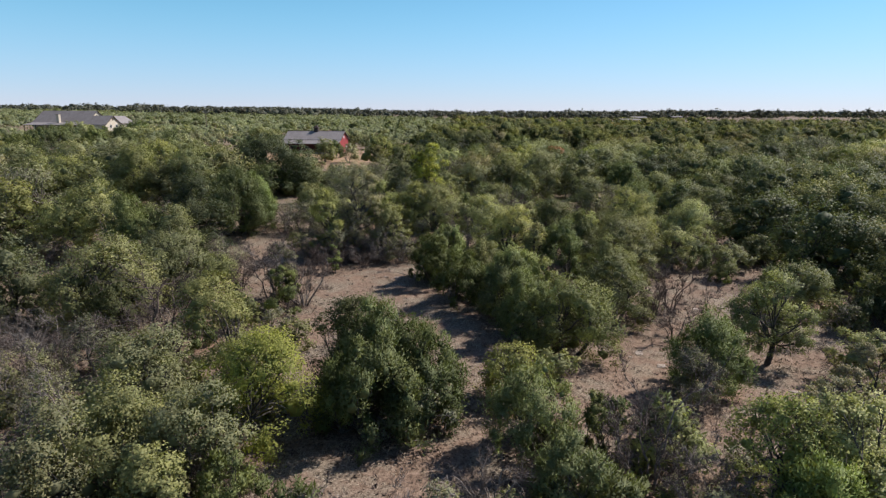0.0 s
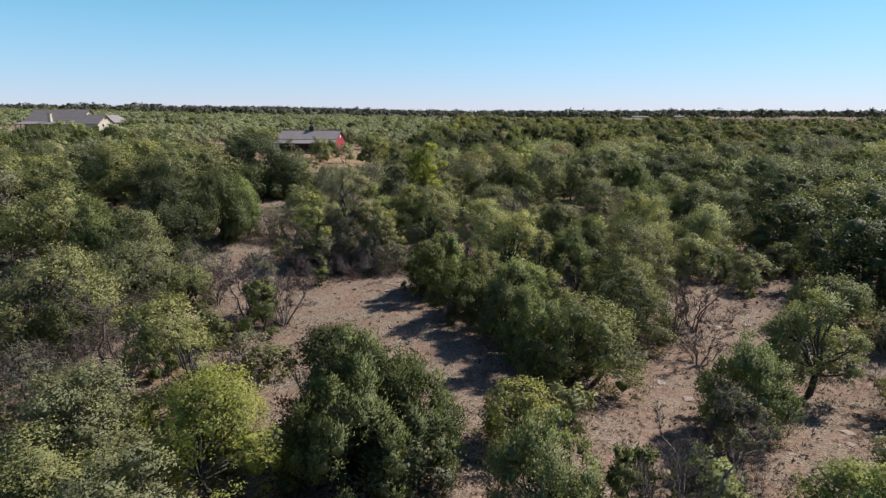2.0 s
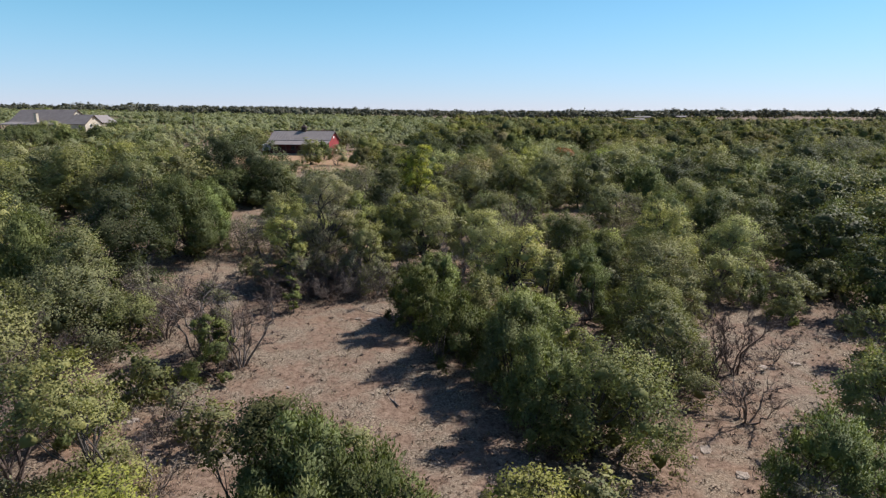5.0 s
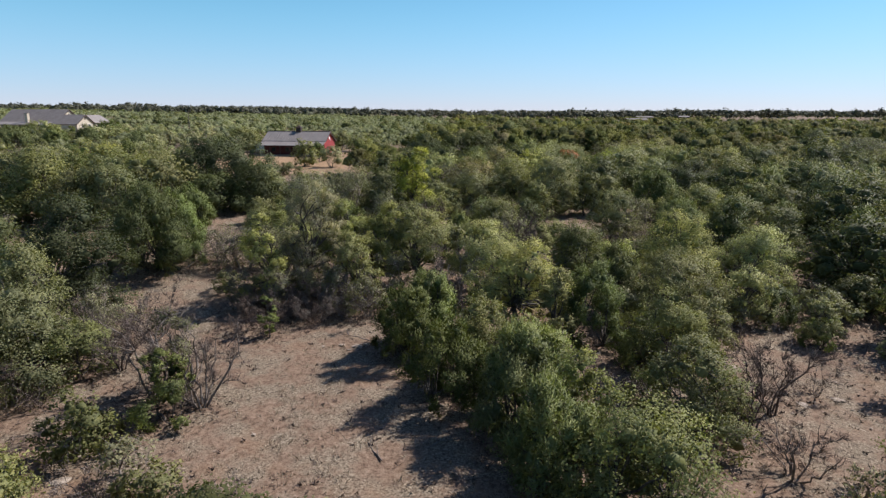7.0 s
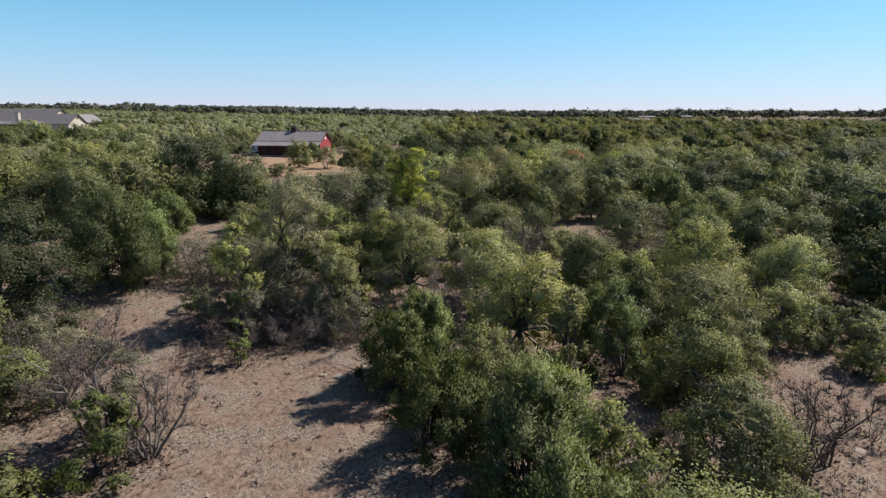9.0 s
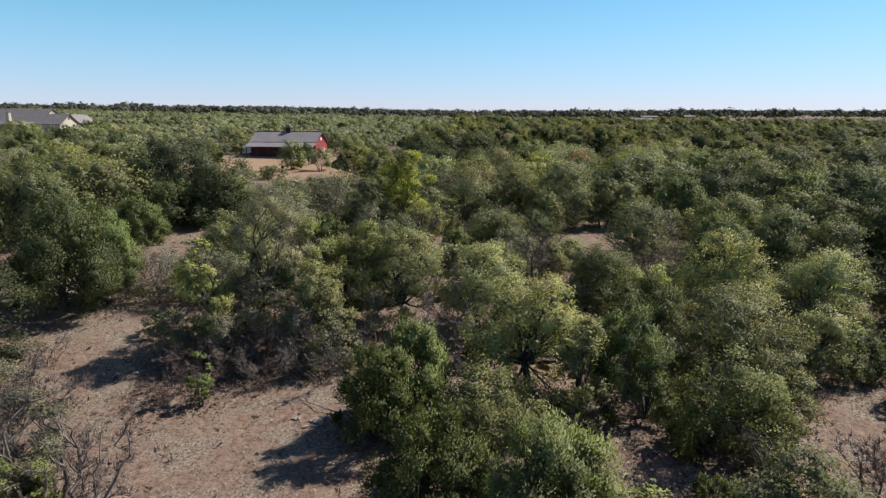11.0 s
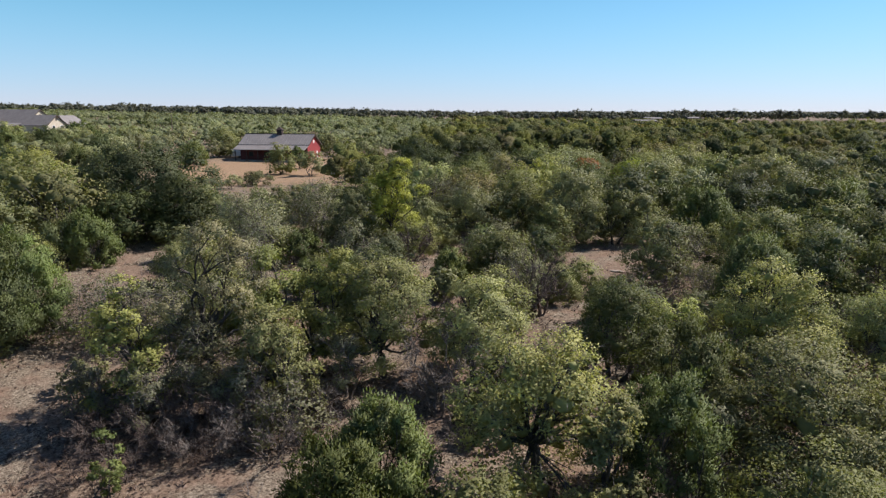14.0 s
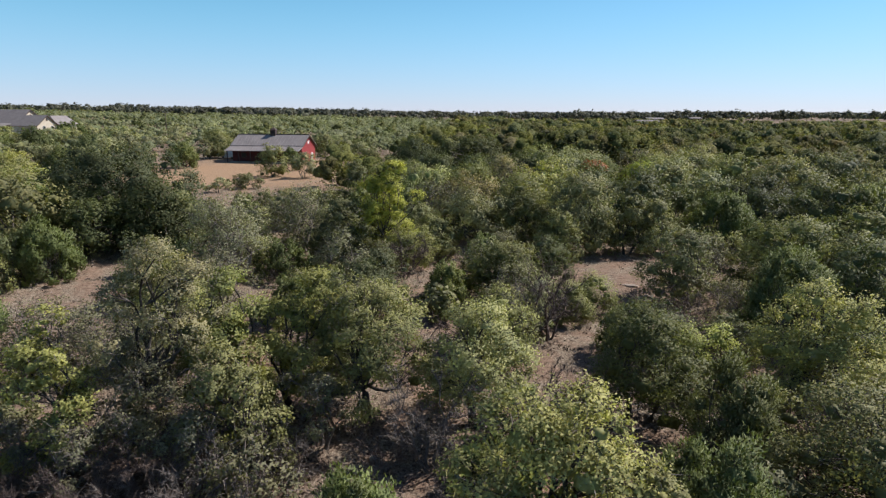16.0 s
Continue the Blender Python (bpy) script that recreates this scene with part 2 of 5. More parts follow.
def quad_mesh(name, verts, faces, mat, smooth=False, normals=None):
    """A mesh from arrays of corners and of faces."""
    me = bpy.data.meshes.new(name)
    me.vertices.add(len(verts))
    me.vertices.foreach_set("co", np.ascontiguousarray(verts, dtype=np.float32).ravel())
    k = faces.shape[1]
    me.loops.add(len(faces) * k)
    me.loops.foreach_set("vertex_index", np.ascontiguousarray(faces, dtype=np.int32).ravel())
    me.polygons.add(len(faces))
    me.polygons.foreach_set("loop_start", np.arange(len(faces), dtype=np.int32) * k)
    if smooth:
        me.polygons.foreach_set("use_smooth", np.ones(len(faces), dtype=bool))
    me.update(calc_edges=True)
    if normals is not None:
        me.normals_split_custom_set_from_vertices(normals)
    me.materials.append(mat)
    return me


def graded(fine_lo, fine_hi, step, far):
    a = list(np.arange(fine_lo, fine_hi + step, step))
    s = step
    while a[-1] < far:
        s *= 1.22
        a.append(a[-1] + s)
    s = step
    while a[0] > -far:
        s *= 1.22
        a.insert(0, a[0] - s)
    return np.array(a)


gx, gy = graded(-50, 50, 0.65, 4800), graded(10, 100, 0.65, 4800)
mx, my = np.meshgrid(gx, gy)
rough = np.array([noise.noise((a * 0.35, b * 0.35, 0)) * 0.12 + noise.noise((a * 1.1, b * 1.1, 4)) * 0.05 if abs(a) < 70 and 0 < b < 130 else 0.0 for a, b in zip(mx.ravel(), my.ravel())])
gv = np.stack([mx.ravel(), my.ravel(), ground_z(mx, my).ravel() + rough], 1)
ii = (np.arange(len(gy) - 1)[:, None] * len(gx) + np.arange(len(gx) - 1)[None, :]).ravel()
ground = new("ground", quad_mesh("ground", gv, np.stack([ii, ii + 1, ii + 1 + len(gx), ii + len(gx)], 1), MAT_GROUND, True))
tagged(ground, "dry pinkish soil with grey dead grass and bare patches", "ground", kind="structure")

# ---- distant hills ----
hx = np.linspace(-4000, 4000, 90)
hv = np.concatenate([np.stack([hx, np.full(90, 4300.0), np.full(90, 0.0)], 1),
                     np.stack([hx, np.full(90, 4420.0), np.array([26 + 16 * noise.noise((a * 0.0011, 7.0, 0)) + 5 * noise.noise((a * 0.005, 2.0, 0)) for a in hx])], 1),
                     np.stack([hx, np.full(90, 4700.0), np.full(90, 0.0)], 1)])
hi = np.arange(89)
hills = new("backdrop", quad_mesh("backdrop", hv, np.concatenate([np.stack([hi, hi + 1, hi + 91, hi + 90], 1), np.stack([hi + 90, hi + 91, hi + 181, hi + 180], 1)]), HILLS, True))
tagged(hills, "low hazy blue hills on the horizon", "hills", kind="structure")


# ---- plants ----
def tubes(paths):
    """Corners and quads of tapered round stems; each path is (points, radii, sides)."""
    vs, fs, base = [], [], 0
    for pts, rad, k in paths:
        p = np.asarray(pts, float)
        d = np.gradient(p, axis=0)
        d /= np.linalg.norm(d, axis=1)[:, None] + 1e-9
        up = np.where(np.abs(d[:, 2:3]) > 0.9, np.array([[1.0, 0, 0]]), np.array([[0, 0, 1.0]]))
        a = np.cross(d, up)
        a /= np.linalg.norm(a, axis=1)[:, None] + 1e-9
        b = np.cross(d, a)
        ang = np.arange(k) * 2 * math.pi / k
        ring = p[:, None, :] + np.asarray(rad)[:, None, None] * (a[:, None, :] * np.cos(ang)[None, :, None] + b[:, None, :] * np.sin(ang)[None, :, None])
        vs.append(ring.reshape(-1, 3))
        i, j = np.meshgrid(np.arange(len(p) - 1), np.arange(k), indexing="ij")
        q = np.stack([i * k + j, i * k + (j + 1) % k, (i + 1) * k + (j + 1) % k, (i + 1) * k + j], -1).reshape(-1, 4)
        fs.append(q + base)
        base += len(p) * k
    return np.concatenate(vs), np.concatenate(fs)


def unit(v):
    return v / (np.linalg.norm(v, axis=-1, keepdims=True) + 1e-9)


def leaf_tris(c, axis, nrm, ln, wd):
    """Three-cornered leaf tufts for plants that stay farther off."""
    side = unit(np.cross(axis, nrm))
    ln, wd = np.asarray(ln)[:, None], np.asarray(wd)[:, None]
    v = np.stack([c - axis * ln * 0.4 + side * wd * 0.7, c + axis * ln * 0.6, c - axis * ln * 0.4 - side * wd * 0.7], 1).reshape(-1, 3)
    return v, np.arange(len(c) * 3).reshape(-1, 3)


def round_lump(cuts):
    """Corners and faces of a small unit ball."""
    bm = bmesh.new()
    bmesh.ops.create_icosphere(bm, subdivisions=cuts, radius=1.0)
    v = np.array([p.co[:] for p in bm.verts])
    f = np.array([[p.index for p in q.verts] for q in bm.faces])
    bm.free()
    return v, f


LUMPS = {1: round_lump(1)}


def clumps(rng, centre, size, flat=0.8, cuts=1):
    """The dense uneven hearts of leaf clumps, inside the leaves of a crown."""
    lv, lf = LUMPS[cuts]
    n = len(centre)
    v = centre[:, None, :] + lv[None] * size[:, None, None] * rng.uniform(0.55, 1.25, (n, len(lv), 1)) * np.array([1, 1, flat])
    f = lf[None] + (np.arange(n) * len(lv))[:, None, None]
    return v.reshape(-1, 3), f.reshape(-1, 3)


def joined(a, b):
    return np.concatenate([a[0], b[0]]), np.concatenate([a[1], b[1] + len(a[0])])


def bent(rng, a, b, n, wob, sag=0.0):
    """A crooked way from a to b."""
    t = np.linspace(0, 1, n)[:, None]
    p = a + (b - a) * t
    s = np.linalg.norm(b - a)
    w = rng.normal(0, wob * s, (n, 3))
    w = np.cumsum(w, 0) * np.sin(t * math.pi)
    p = p + w
    p[:, 2] += sag * s * np.sin(t[:, 0] * math.pi)
    return p


FORMS = {  # fork, crown base, lobes, lobe size, leaves, leaf length, leaf width, stems, twigs
    "live": (0.20, 0.05, 20, 0.42, 800, 0.112, 0.078, 2, 0.5),
    "dark": (0.20, 0.03, 22, 0.42, 820, 0.112, 0.078, 2, 0.3),
    "post": (0.26, 0.13, 19, 0.40, 760, 0.116, 0.082, 1, 1.0),
    "pale": (0.30, 0.16, 20, 0.35, 800, 0.100, 0.070, 1, 1.0),
    "yellow": (0.24, 0.10, 24, 0.40, 760, 0.105, 0.075, 1, 0.5),
    "jun": (0.06, 0.01, 34, 0.30, 1350, 0.150, 0.046, 3, 0.2),
    "thin": (0.30, 0.14, 16, 0.40, 410, 0.100, 0.070, 2, 1.0),
    "shrub": (0.06, 0.05, 10, 0.42, 800, 0.100, 0.068, 4, 0.5),
    "mesq": (0.18, 0.22, 13, 0.38, 900, 0.130, 0.050, 3, 0.5),
    "red": (0.28, 0.14, 12, 0.40, 900, 0.105, 0.072, 1, 0.5),
}


def grow(kind, h, r, seed, density=1.0, leaf=1.0):
    """Stems and leaves of one plant of that height and crown radius, standing at the origin."""
    rng = np.random.default_rng(seed)
    fork, cb, nl, ls, dens, ll, lw, stems, twigs = FORMS[kind]
    r, h = r * 1.10, h * 1.07
    nl = max(6, int(nl * min(1.6, max(0.6, r / 2.6))))
    zb = cb * h
    lobes = []
    w1, w2, w3 = rng.uniform(0, 6.28, 3)
    for k in range(nl):
        az = k * 2.39996 + rng.uniform(-0.5, 0.5)
        u = math.sqrt((k + 0.5) / nl)
        size = ls * min(r, 0.55 * h) * rng.uniform(0.62, 1.25)
        wave = math.sin(az + w1) + 0.8 * math.sin(2 * az + w2) + 0.6 * math.sin(3 * az + w3)
        rad = u * max(0.05, r * (1 + 0.10 * wave) - size * 0.75) * rng.uniform(0.78, 1.14)
        if kind == "jun":
            top = zb + (h - zb) * (1 - 0.50 * u ** 1.8) * rng.uniform(0.84, 1.03) - size * 0.9
            zz = top if k % 3 else zb + (top - zb) * rng.uniform(0.12, 0.6)
            if k % 3 == 0:
                rad = max(0.05, r - size * 0.7) * rng.uniform(0.75, 1.05)
        else:
            top = zb + (h - zb) * (1 - 0.46 * u ** 2.2) * (1 + 0.07 * wave * u) * rng.uniform(0.80, 1.04) - size * 0.75
            zz = top if (u < 0.55 and k % 3) or (u >= 0.55 and k % 2) else zb + (top - zb) * rng.uniform(0.05, 0.65)
            if u >= 0.55 and not k % 2:
                rad = max(0.05, r - size * 0.7) * rng.uniform(0.8, 1.08)
        lobes.append((rad * math.cos(az), rad * math.sin(az), max(zz, zb * 0.6 + size * 0.45), size))
    lobes = np.array(lobes)
    # stems
    paths = []
    base_r = (0.018 * h + 0.012 * r + 0.02) * (0.6 if kind == "yellow" else 1.0)
    forks = []
    for s in range(stems):
        a = rng.uniform(0, 6.28)
        off = 0.12 * r * (stems > 1)
        b0 = np.array([off * math.cos(a), off * math.sin(a), -0.15])
        lean = rng.uniform(0.05, 0.16) * h * (1 + 0.6 * (stems > 1))
        f = np.array([b0[0] + lean * math.cos(a) * 0.8, b0[1] + lean * math.sin(a) * 0.8, max(0.25, fork * h * rng.uniform(0.85, 1.3))])
        p = bent(rng, b0, f, 5, 0.03)
        br = base_r / math.sqrt(stems) * rng.uniform(0.9, 1.15)
        paths.append((p, np.linspace(br * 1.25, br * 0.8, 5), 7))
        forks.append((f, br * 0.8))
    clump_c, clump_s, clump_o = [], [], []
    cheap = density < 0.9
    for lx, ly, lz, size in lobes:
        c = np.array([lx, ly, lz])
        f, br = forks[int(np.argmin([np.linalg.norm(c - q[0]) + rng.uniform(0, 0.8) for q in forks]))]
        p = bent(rng, f, c, 7, 0.045, 0.06)
        r0 = min(br * 0.6, 0.014 * h)
        p = p[::3] if cheap else p[::2] if kind == "jun" else p
        paths.append((p, np.linspace(r0, r0 * 0.28, len(p)), 3 if cheap else 4))
        n = 11 if kind != "jun" else 8
        d = unit(rng.normal(0, 1, (n, 3)) + np.array([lx, ly, 0]) / (r + 0.1) * 0.7 + np.array([0, 0, 0.45]))
        dist = rng.uniform(0.68, 1.02, n)[:, None] * size
        q = c + d * dist * (np.array([1, 1, 0.85]) if kind != "jun" else np.array([0.75, 0.75, 1.2]))
        clump_c.append(q)
        clump_s.append(np.full(n, size * (0.205 if kind != "jun" else 0.23)))
        clump_o.append(np.repeat(c[None, :] - np.array([[0, 0, 0.25 * size]]), n, 0))
        for e in q[: (4 if twigs >= 0.5 else 3) if not cheap else (1 if twigs < 2 else 4)]:
            s = p[rng.integers(len(p) // 2, len(p))]
            paths.append((bent(rng, s, e, 3, 0.06, 0.05), np.linspace(r0 * 0.34, 0.006, 3), 3))
            for _ in range(0 if cheap and twigs < 2 else int(twigs * 2 + rng.uniform(0, 1))):
                o = s + (e - s) * rng.uniform(0.3, 0.9)
                g = o + unit(e - s + rng.normal(0, 0.6, 3) * size) * size * rng.uniform(0.4, 0.9)
                paths.append((np.array([o, g]), np.array([0.011, 0.004]), 3))
    cc, cs, co = np.concatenate(clump_c), np.concatenate(clump_s), np.concatenate(clump_o)
    keep = cc[:, 2] > 0.12
    cc, cs, co = cc[keep], cs[keep], co[keep]
    n = int(0.86 * dens * r * h * density * (1.0 if density < 0.95 else 1.1 if kind == "jun" else 1.3))
    pick = rng.choice(len(cc), n, p=cs ** 2 / np.sum(cs ** 2))
    jit = rng.normal(0, 1, (n, 3)) * np.array([1.0, 1.0, 0.72 if kind != "jun" else 1.15])
    pos = cc[pick] + jit * cs[pick][:, None]
    pos[:, 2] = np.maximum(pos[:, 2], 0.05)
    if kind == "jun":
        ax = unit(rng.normal(0, 0.5, (n, 3)) + np.array([0, 0, 0.8]) + jit * 0.35)
        nr = unit(unit(pos - co[pick]) + rng.normal(0, 0.45, (n, 3)))
    else:
        ax = unit(rng.normal(0, 1, (n, 3)) * np.array([1, 1, 0.55]))
        nr = unit(unit(pos - co[pick]) + rng.normal(0, 0.42 if not cheap else 0.28, (n, 3)) + np.array([0, 0, 0.25]))
    fine = 0.82 if density > 0.95 and kind != "jun" else 0.88 if density > 0.95 else 1.0
    ln = 1.12 * fine * ll * leaf * rng.uniform(0.65, 1.35, n)
    wd = 1.12 * fine * lw * leaf * rng.uniform(0.7, 1.3, n)
    m = int(max(60, twigs * 55 * r * h * (1.0 if not cheap else 0.35))) if kind in ("thin", "pale", "post") else 0
    if kind == "thin":
        m *= 3
    haze = None
    if m:
        tp = rng.choice(len(cc), m)
        td = unit(unit(cc[tp] - co[tp]) + rng.normal(0, 0.7, (m, 3)))
        haze = leaf_tris(cc[tp] + rng.normal(0, 1, (m, 3)) * cs[tp][:, None] * 1.3, td, unit(rng.normal(0, 1, (m, 3))), rng.uniform(0.25, 0.75, m), rng.uniform(0.008, 0.017, m) * (1 if not cheap else 2))
    leaves = leaf_tris(pos, ax, nr, ln, wd)
    hearts = 0
    if kind not in ("thin", "pale", "shrub"):
        heart, cuts = (0.44 if density < 0.5 else 0.34), 1
        lump = clumps(rng, lobes[:, :3] - np.array([0, 0, 0.10]) * lobes[:, 3:], lobes[:, 3] * (heart if kind != "post" else 0.85 * heart), 0.75 if kind != "jun" else 1.15, cuts)
        leaves, hearts = joined(lump, leaves), len(LUMPS[cuts][0])
    # leaves catch the light with the round of their lobe and of the whole crown
    lv = leaves[0]
    near = np.repeat(0.45 * co[pick] + 0.55 * cc[pick], 3, 0)
    if len(lv) > len(near):
        near = np.concatenate([np.repeat(lobes[:, :3], hearts, 0), near])
    whole = unit((lv - np.array([0, 0, 0.42 * h])) / np.array([r, r, 0.55 * h]))
    shake = rng.normal(0, 0.24 if not cheap else 0.16, (len(pos), 3))
    shake = np.concatenate([np.zeros((len(lv) - 3 * len(pos), 3)), np.repeat(shake, 3, 0)])
    soft = unit(unit(lv - near) * 0.75 + whole * (0.40 if not cheap else 0.50) + shake)
    return tubes(paths), leaves, haze, soft


def grow_bare(h, r, seed, thick=1.0):
    """Leafless crooked stems that fork into fine twigs."""
    rng = np.random.default_rng(seed)
    paths, stems = [], int(rng.integers(5, 9))
    for s in range(stems):
        a = s * 6.283 / stems + rng.uniform(-0.4, 0.4)
        b0 = np.array([0.10 * r * math.cos(a), 0.10 * r * math.sin(a), -0.1])
        out = r * rng.uniform(0.35, 1.0)
        e = np.array([out * math.cos(a), out * math.sin(a), h * rng.uniform(0.5, 0.92)])
        p = bent(rng, b0, e, 8, 0.05, 0.04)
        r0 = 0.0065 * h * thick * rng.uniform(0.7, 1.4) + 0.008
        paths.append((p, np.linspace(r0, r0 * 0.3, 8), 5))
        for _ in range(4):
            k = int(rng.integers(2, 8))
            o = p[k]
            d = unit(np.array([math.cos(a), math.sin(a), 0]) * 0.6 + rng.normal(0, 0.7, 3) + np.array([0, 0, 0.6]))
            q = bent(rng, o, o + d * h * rng.uniform(0.15, 0.36), 5, 0.07, 0.05)
            paths.append((q, np.linspace(r0 * 0.42, 0.007, 5), 4))
            for _ in range(3):
                o2 = q[int(rng.integers(1, 5))]
                g = o2 + unit(d + rng.normal(0, 0.65, 3)) * h * rng.uniform(0.06, 0.17)
                paths.append((np.array([o2, g]), np.array([0.010, 0.004]), 3))
                for _ in range(1):
                    o3 = (o2 + g) / 2
                    g3 = o3 + unit(g - o2 + rng.normal(0, 0.25, 3) * h * 0.2) * h * rng.uniform(0.04, 0.10)
                    paths.append((np.array([o3, g3]), np.array([0.007, 0.003]), 3))
    return tubes(paths)


def part(name, me, parent, label=""):
    ob = new(name, me)
    ob.parent = parent
    return tagged(ob, label)


KINDS = {
    "live": ("live_oak", "oak tree", ("grey-green live oak with a dense rounded crown", "olive live oak with a lumpy crown over dry soil", "dusty green live oak standing among scrub")),
    "dark": ("live_oak", "oak tree", ("dark green live oak with a dense deep crown",)),
    "post": ("post_oak", "oak tree", ("light green post oak with an airy open crown", "yellow-green oak with crooked dark limbs")),
    "pale": ("cedar_elm", "elm tree", ("pale olive elm with thinning autumn leaves", "tall straw-green elm in dry scrub")),
    "yellow": ("yellow_elm", "elm tree", ("olive-yellow elm turning in autumn beside a dark juniper",)),
    "gold": ("yellow_elm", "elm tree", ("bright yellow-green elm turning in autumn",)),
    "jun": ("juniper", "juniper tree", ("dark green bushy juniper with foliage down to the ground", "dense dark juniper on bare soil")),
    "junb": ("juniper", "juniper tree", ("bright green bushy juniper with foliage down to the ground",)),
    "thin": ("half_bare_oak", "oak tree", ("half-bare oak with grey twigs and few leaves", "sparse grey twiggy oak among scrub")),
    "shrub": ("shrub", "shrub", ("small bright green shrub on dry ground",)),
    "mesq": ("mesquite", "mesquite tree", ("feathery light green mesquite on dry grass",)),
    "red": ("red_tree", "tree", ("small tree with rust-red leaves in the woods",)),
    "bare": ("bare_shrub", "shrub", ("leafless grey-brown shrub with many thin stems", "dead brown twiggy bush on dry soil")),
}
seeds, stands = [100], []


def plant(kind, x, y, h, r, density=1.0, leaf=1.0, group="scrub trees"):
    """One plant of its own at (x, y): an empty at its foot with its stems and its crown."""
    seeds[0] += 1
    name, category, labels = KINDS[kind]
    thing = new(name)
    stands.append((x, y, r))
    thing.matrix_basis = pose(x, y, float(ground_z(x, y)) - 0.03, 0, 0, (seeds[0] * 47) % 360)
    tagged(thing, labels[seeds[0] % len(labels)], category, group)
    if kind == "bare":
        h, r = h * 0.92, r * 1.25
        v, f = grow_bare(h, r, seeds[0], 1.8 if h > 2.8 else 1.0)
        rng = np.random.default_rng(seeds[0])
        m = int((430 if group == "scrub trees" else 240) * r * h)
        at = v[rng.integers(0, len(v), m)]
        td = unit(rng.normal(0, 0.6, (m, 3)) + unit(at * np.array([1, 1, 0.3])) * 0.6 + np.array([0, 0, 0.45]))
        ln = rng.uniform(0.15, 0.55, m)
        hv, hf = leaf_tris(at + td * ln[:, None] * 0.4, td, unit(rng.normal(0, 1, (m, 3))), ln, rng.uniform(0.008, 0.017, m))
        part("twig_crown", quad_mesh("twig_crown", hv, hf, BARK_GREY if seeds[0] % 4 == 0 else BARK_BROWN), thing, "haze of fine bare twigs")
        part("stem", quad_mesh("stem", v, f, BARK_GREY if seeds[0] % 3 == 0 else BARK_BROWN, True), thing)
        return thing
    (v, f), (lv, lf), haze, soft = grow({"junb": "jun", "gold": "yellow"}.get(kind, kind), h, r, seeds[0], density, leaf)
    part("trunk", quad_mesh("trunk", v, f, BARK_GREY if kind == "thin" else BARK, True), thing)
    part("crown", quad_mesh("crown", lv, lf, LEAVES[kind], True, soft), thing)
    if haze:
        part("twig_crown", quad_mesh("twig_crown", haze[0], haze[1], BARK_GREY), thing, "bare grey twigs")
    return thing


# ---- the trees and shrubs that the camera passes ----
plant("junb", 14.4, 19.8, 4.6, 1.8)
plant("live", -15.3, 20.4, 4.9, 2.1)
plant("live", -11.6, 20.6, 4.1, 1.8)
plant("jun", -8.6, 21.4, 3.0, 1.4)
plant("post", 16.6, 21.5, 6.1, 2.3)
plant("junb", 5.1, 21.7, 3.7, 1.7)
plant("post", 14.5, 22.4, 5.8, 2.4)
plant("bare", 10.7, 22.8, 3.6, 1.2)
plant("live", -10.8, 23.3, 4.9, 2.0)
plant("live", -14.5, 24.0, 5.1, 2.8)
plant("bare", 9.3, 24.0, 5.7, 2.2)
plant("junb", 4.4, 26.4, 4.7, 2.3)
plant("jun", 7.5, 26.5, 3.5, 1.0)
plant("thin", -18.4, 26.6, 4.5, 1.8)
plant("pale", 19.4, 26.8, 5.0, 1.7)
plant("yellow", -9.1, 27.4, 6.5, 2.6)
plant("jun", -3.3, 27.9, 5.4, 2.5)
plant("jun", -1.2, 28.4, 4.2, 1.8)
plant("jun", -5.1, 28.9, 4.4, 1.8)
plant("live", -16.0, 29.2, 5.2, 2.9)
plant("thin", -22.8, 29.8, 4.4, 1.9)
plant("jun", -1.5, 30.2, 5.7, 2.7)
plant("pale", 23.4, 30.4, 5.6, 1.5)
plant("jun", -3.6, 31.0, 6.2, 2.3)
plant("thin", 14.5, 31.8, 4.0, 1.6)
plant("post", 3.9, 32.0, 3.7, 2.0)
plant("bare", -23.3, 32.1, 3.6, 2.4)
plant("dark", -5.0, 32.4, 6.5, 2.2)
plant("live", -13.6, 34.5, 6.6, 2.4)
plant("jun", 16.3, 34.5, 5.2, 2.4)
plant("thin", -21.9, 35.4, 3.8, 2.2)
plant("bare", -25.5, 36.0, 3.7, 1.8)
plant("bare", -17.7, 36.5, 7.0, 1.4)
plant("post", 27.5, 36.5, 4.1, 1.8)
plant("bare", -20.8, 38.0, 4.1, 1.7)
plant("junb", 6.0, 40.8, 5.7, 2.2)
plant("post", 22.7, 39.5, 6.4, 2.6)
plant("live", 9.0, 39.6, 6.2, 3.0)
plant("dark", -24.3, 42.0, 5.0, 2.0)
plant("post", 7.7, 43.5, 5.8, 1.5)
plant("post", -26.2, 44.0, 7.0, 3.8, 0.94, 1.03)
plant("bare", -22.8, 45.0, 3.4, 2.0)
plant("jun", 5.6, 45.0, 5.0, 2.7)
plant("live", 13.6, 45.5, 5.9, 2.5)
plant("jun", 35.0, 46.0, 2.8, 2.7, 0.67, 1.18)
plant("junb", 5.8, 46.8, 6.1, 2.4)
plant("shrub", -12.9, 47.0, 4.5, 1.5)
plant("shrub", -13.1, 47.5, 3.8, 0.8)
plant("bare", 17.3, 47.5, 4.0, 1.2)
plant("bare", -11.8, 48.5, 4.9, 1.8)
plant("jun", 1.8, 48.8, 4.7, 2.4)
plant("live", -26.2, 49.0, 5.4, 2.7, 0.90, 1.05)
plant("bare", -14.6, 49.5, 6.2, 2.1)
plant("bare", 19.8, 49.5, 5.5, 1.9)
plant("thin", -13.7, 50.0, 5.3, 1.4)
plant("live", 31.4, 50.0, 4.4, 2.9, 0.80, 1.10)
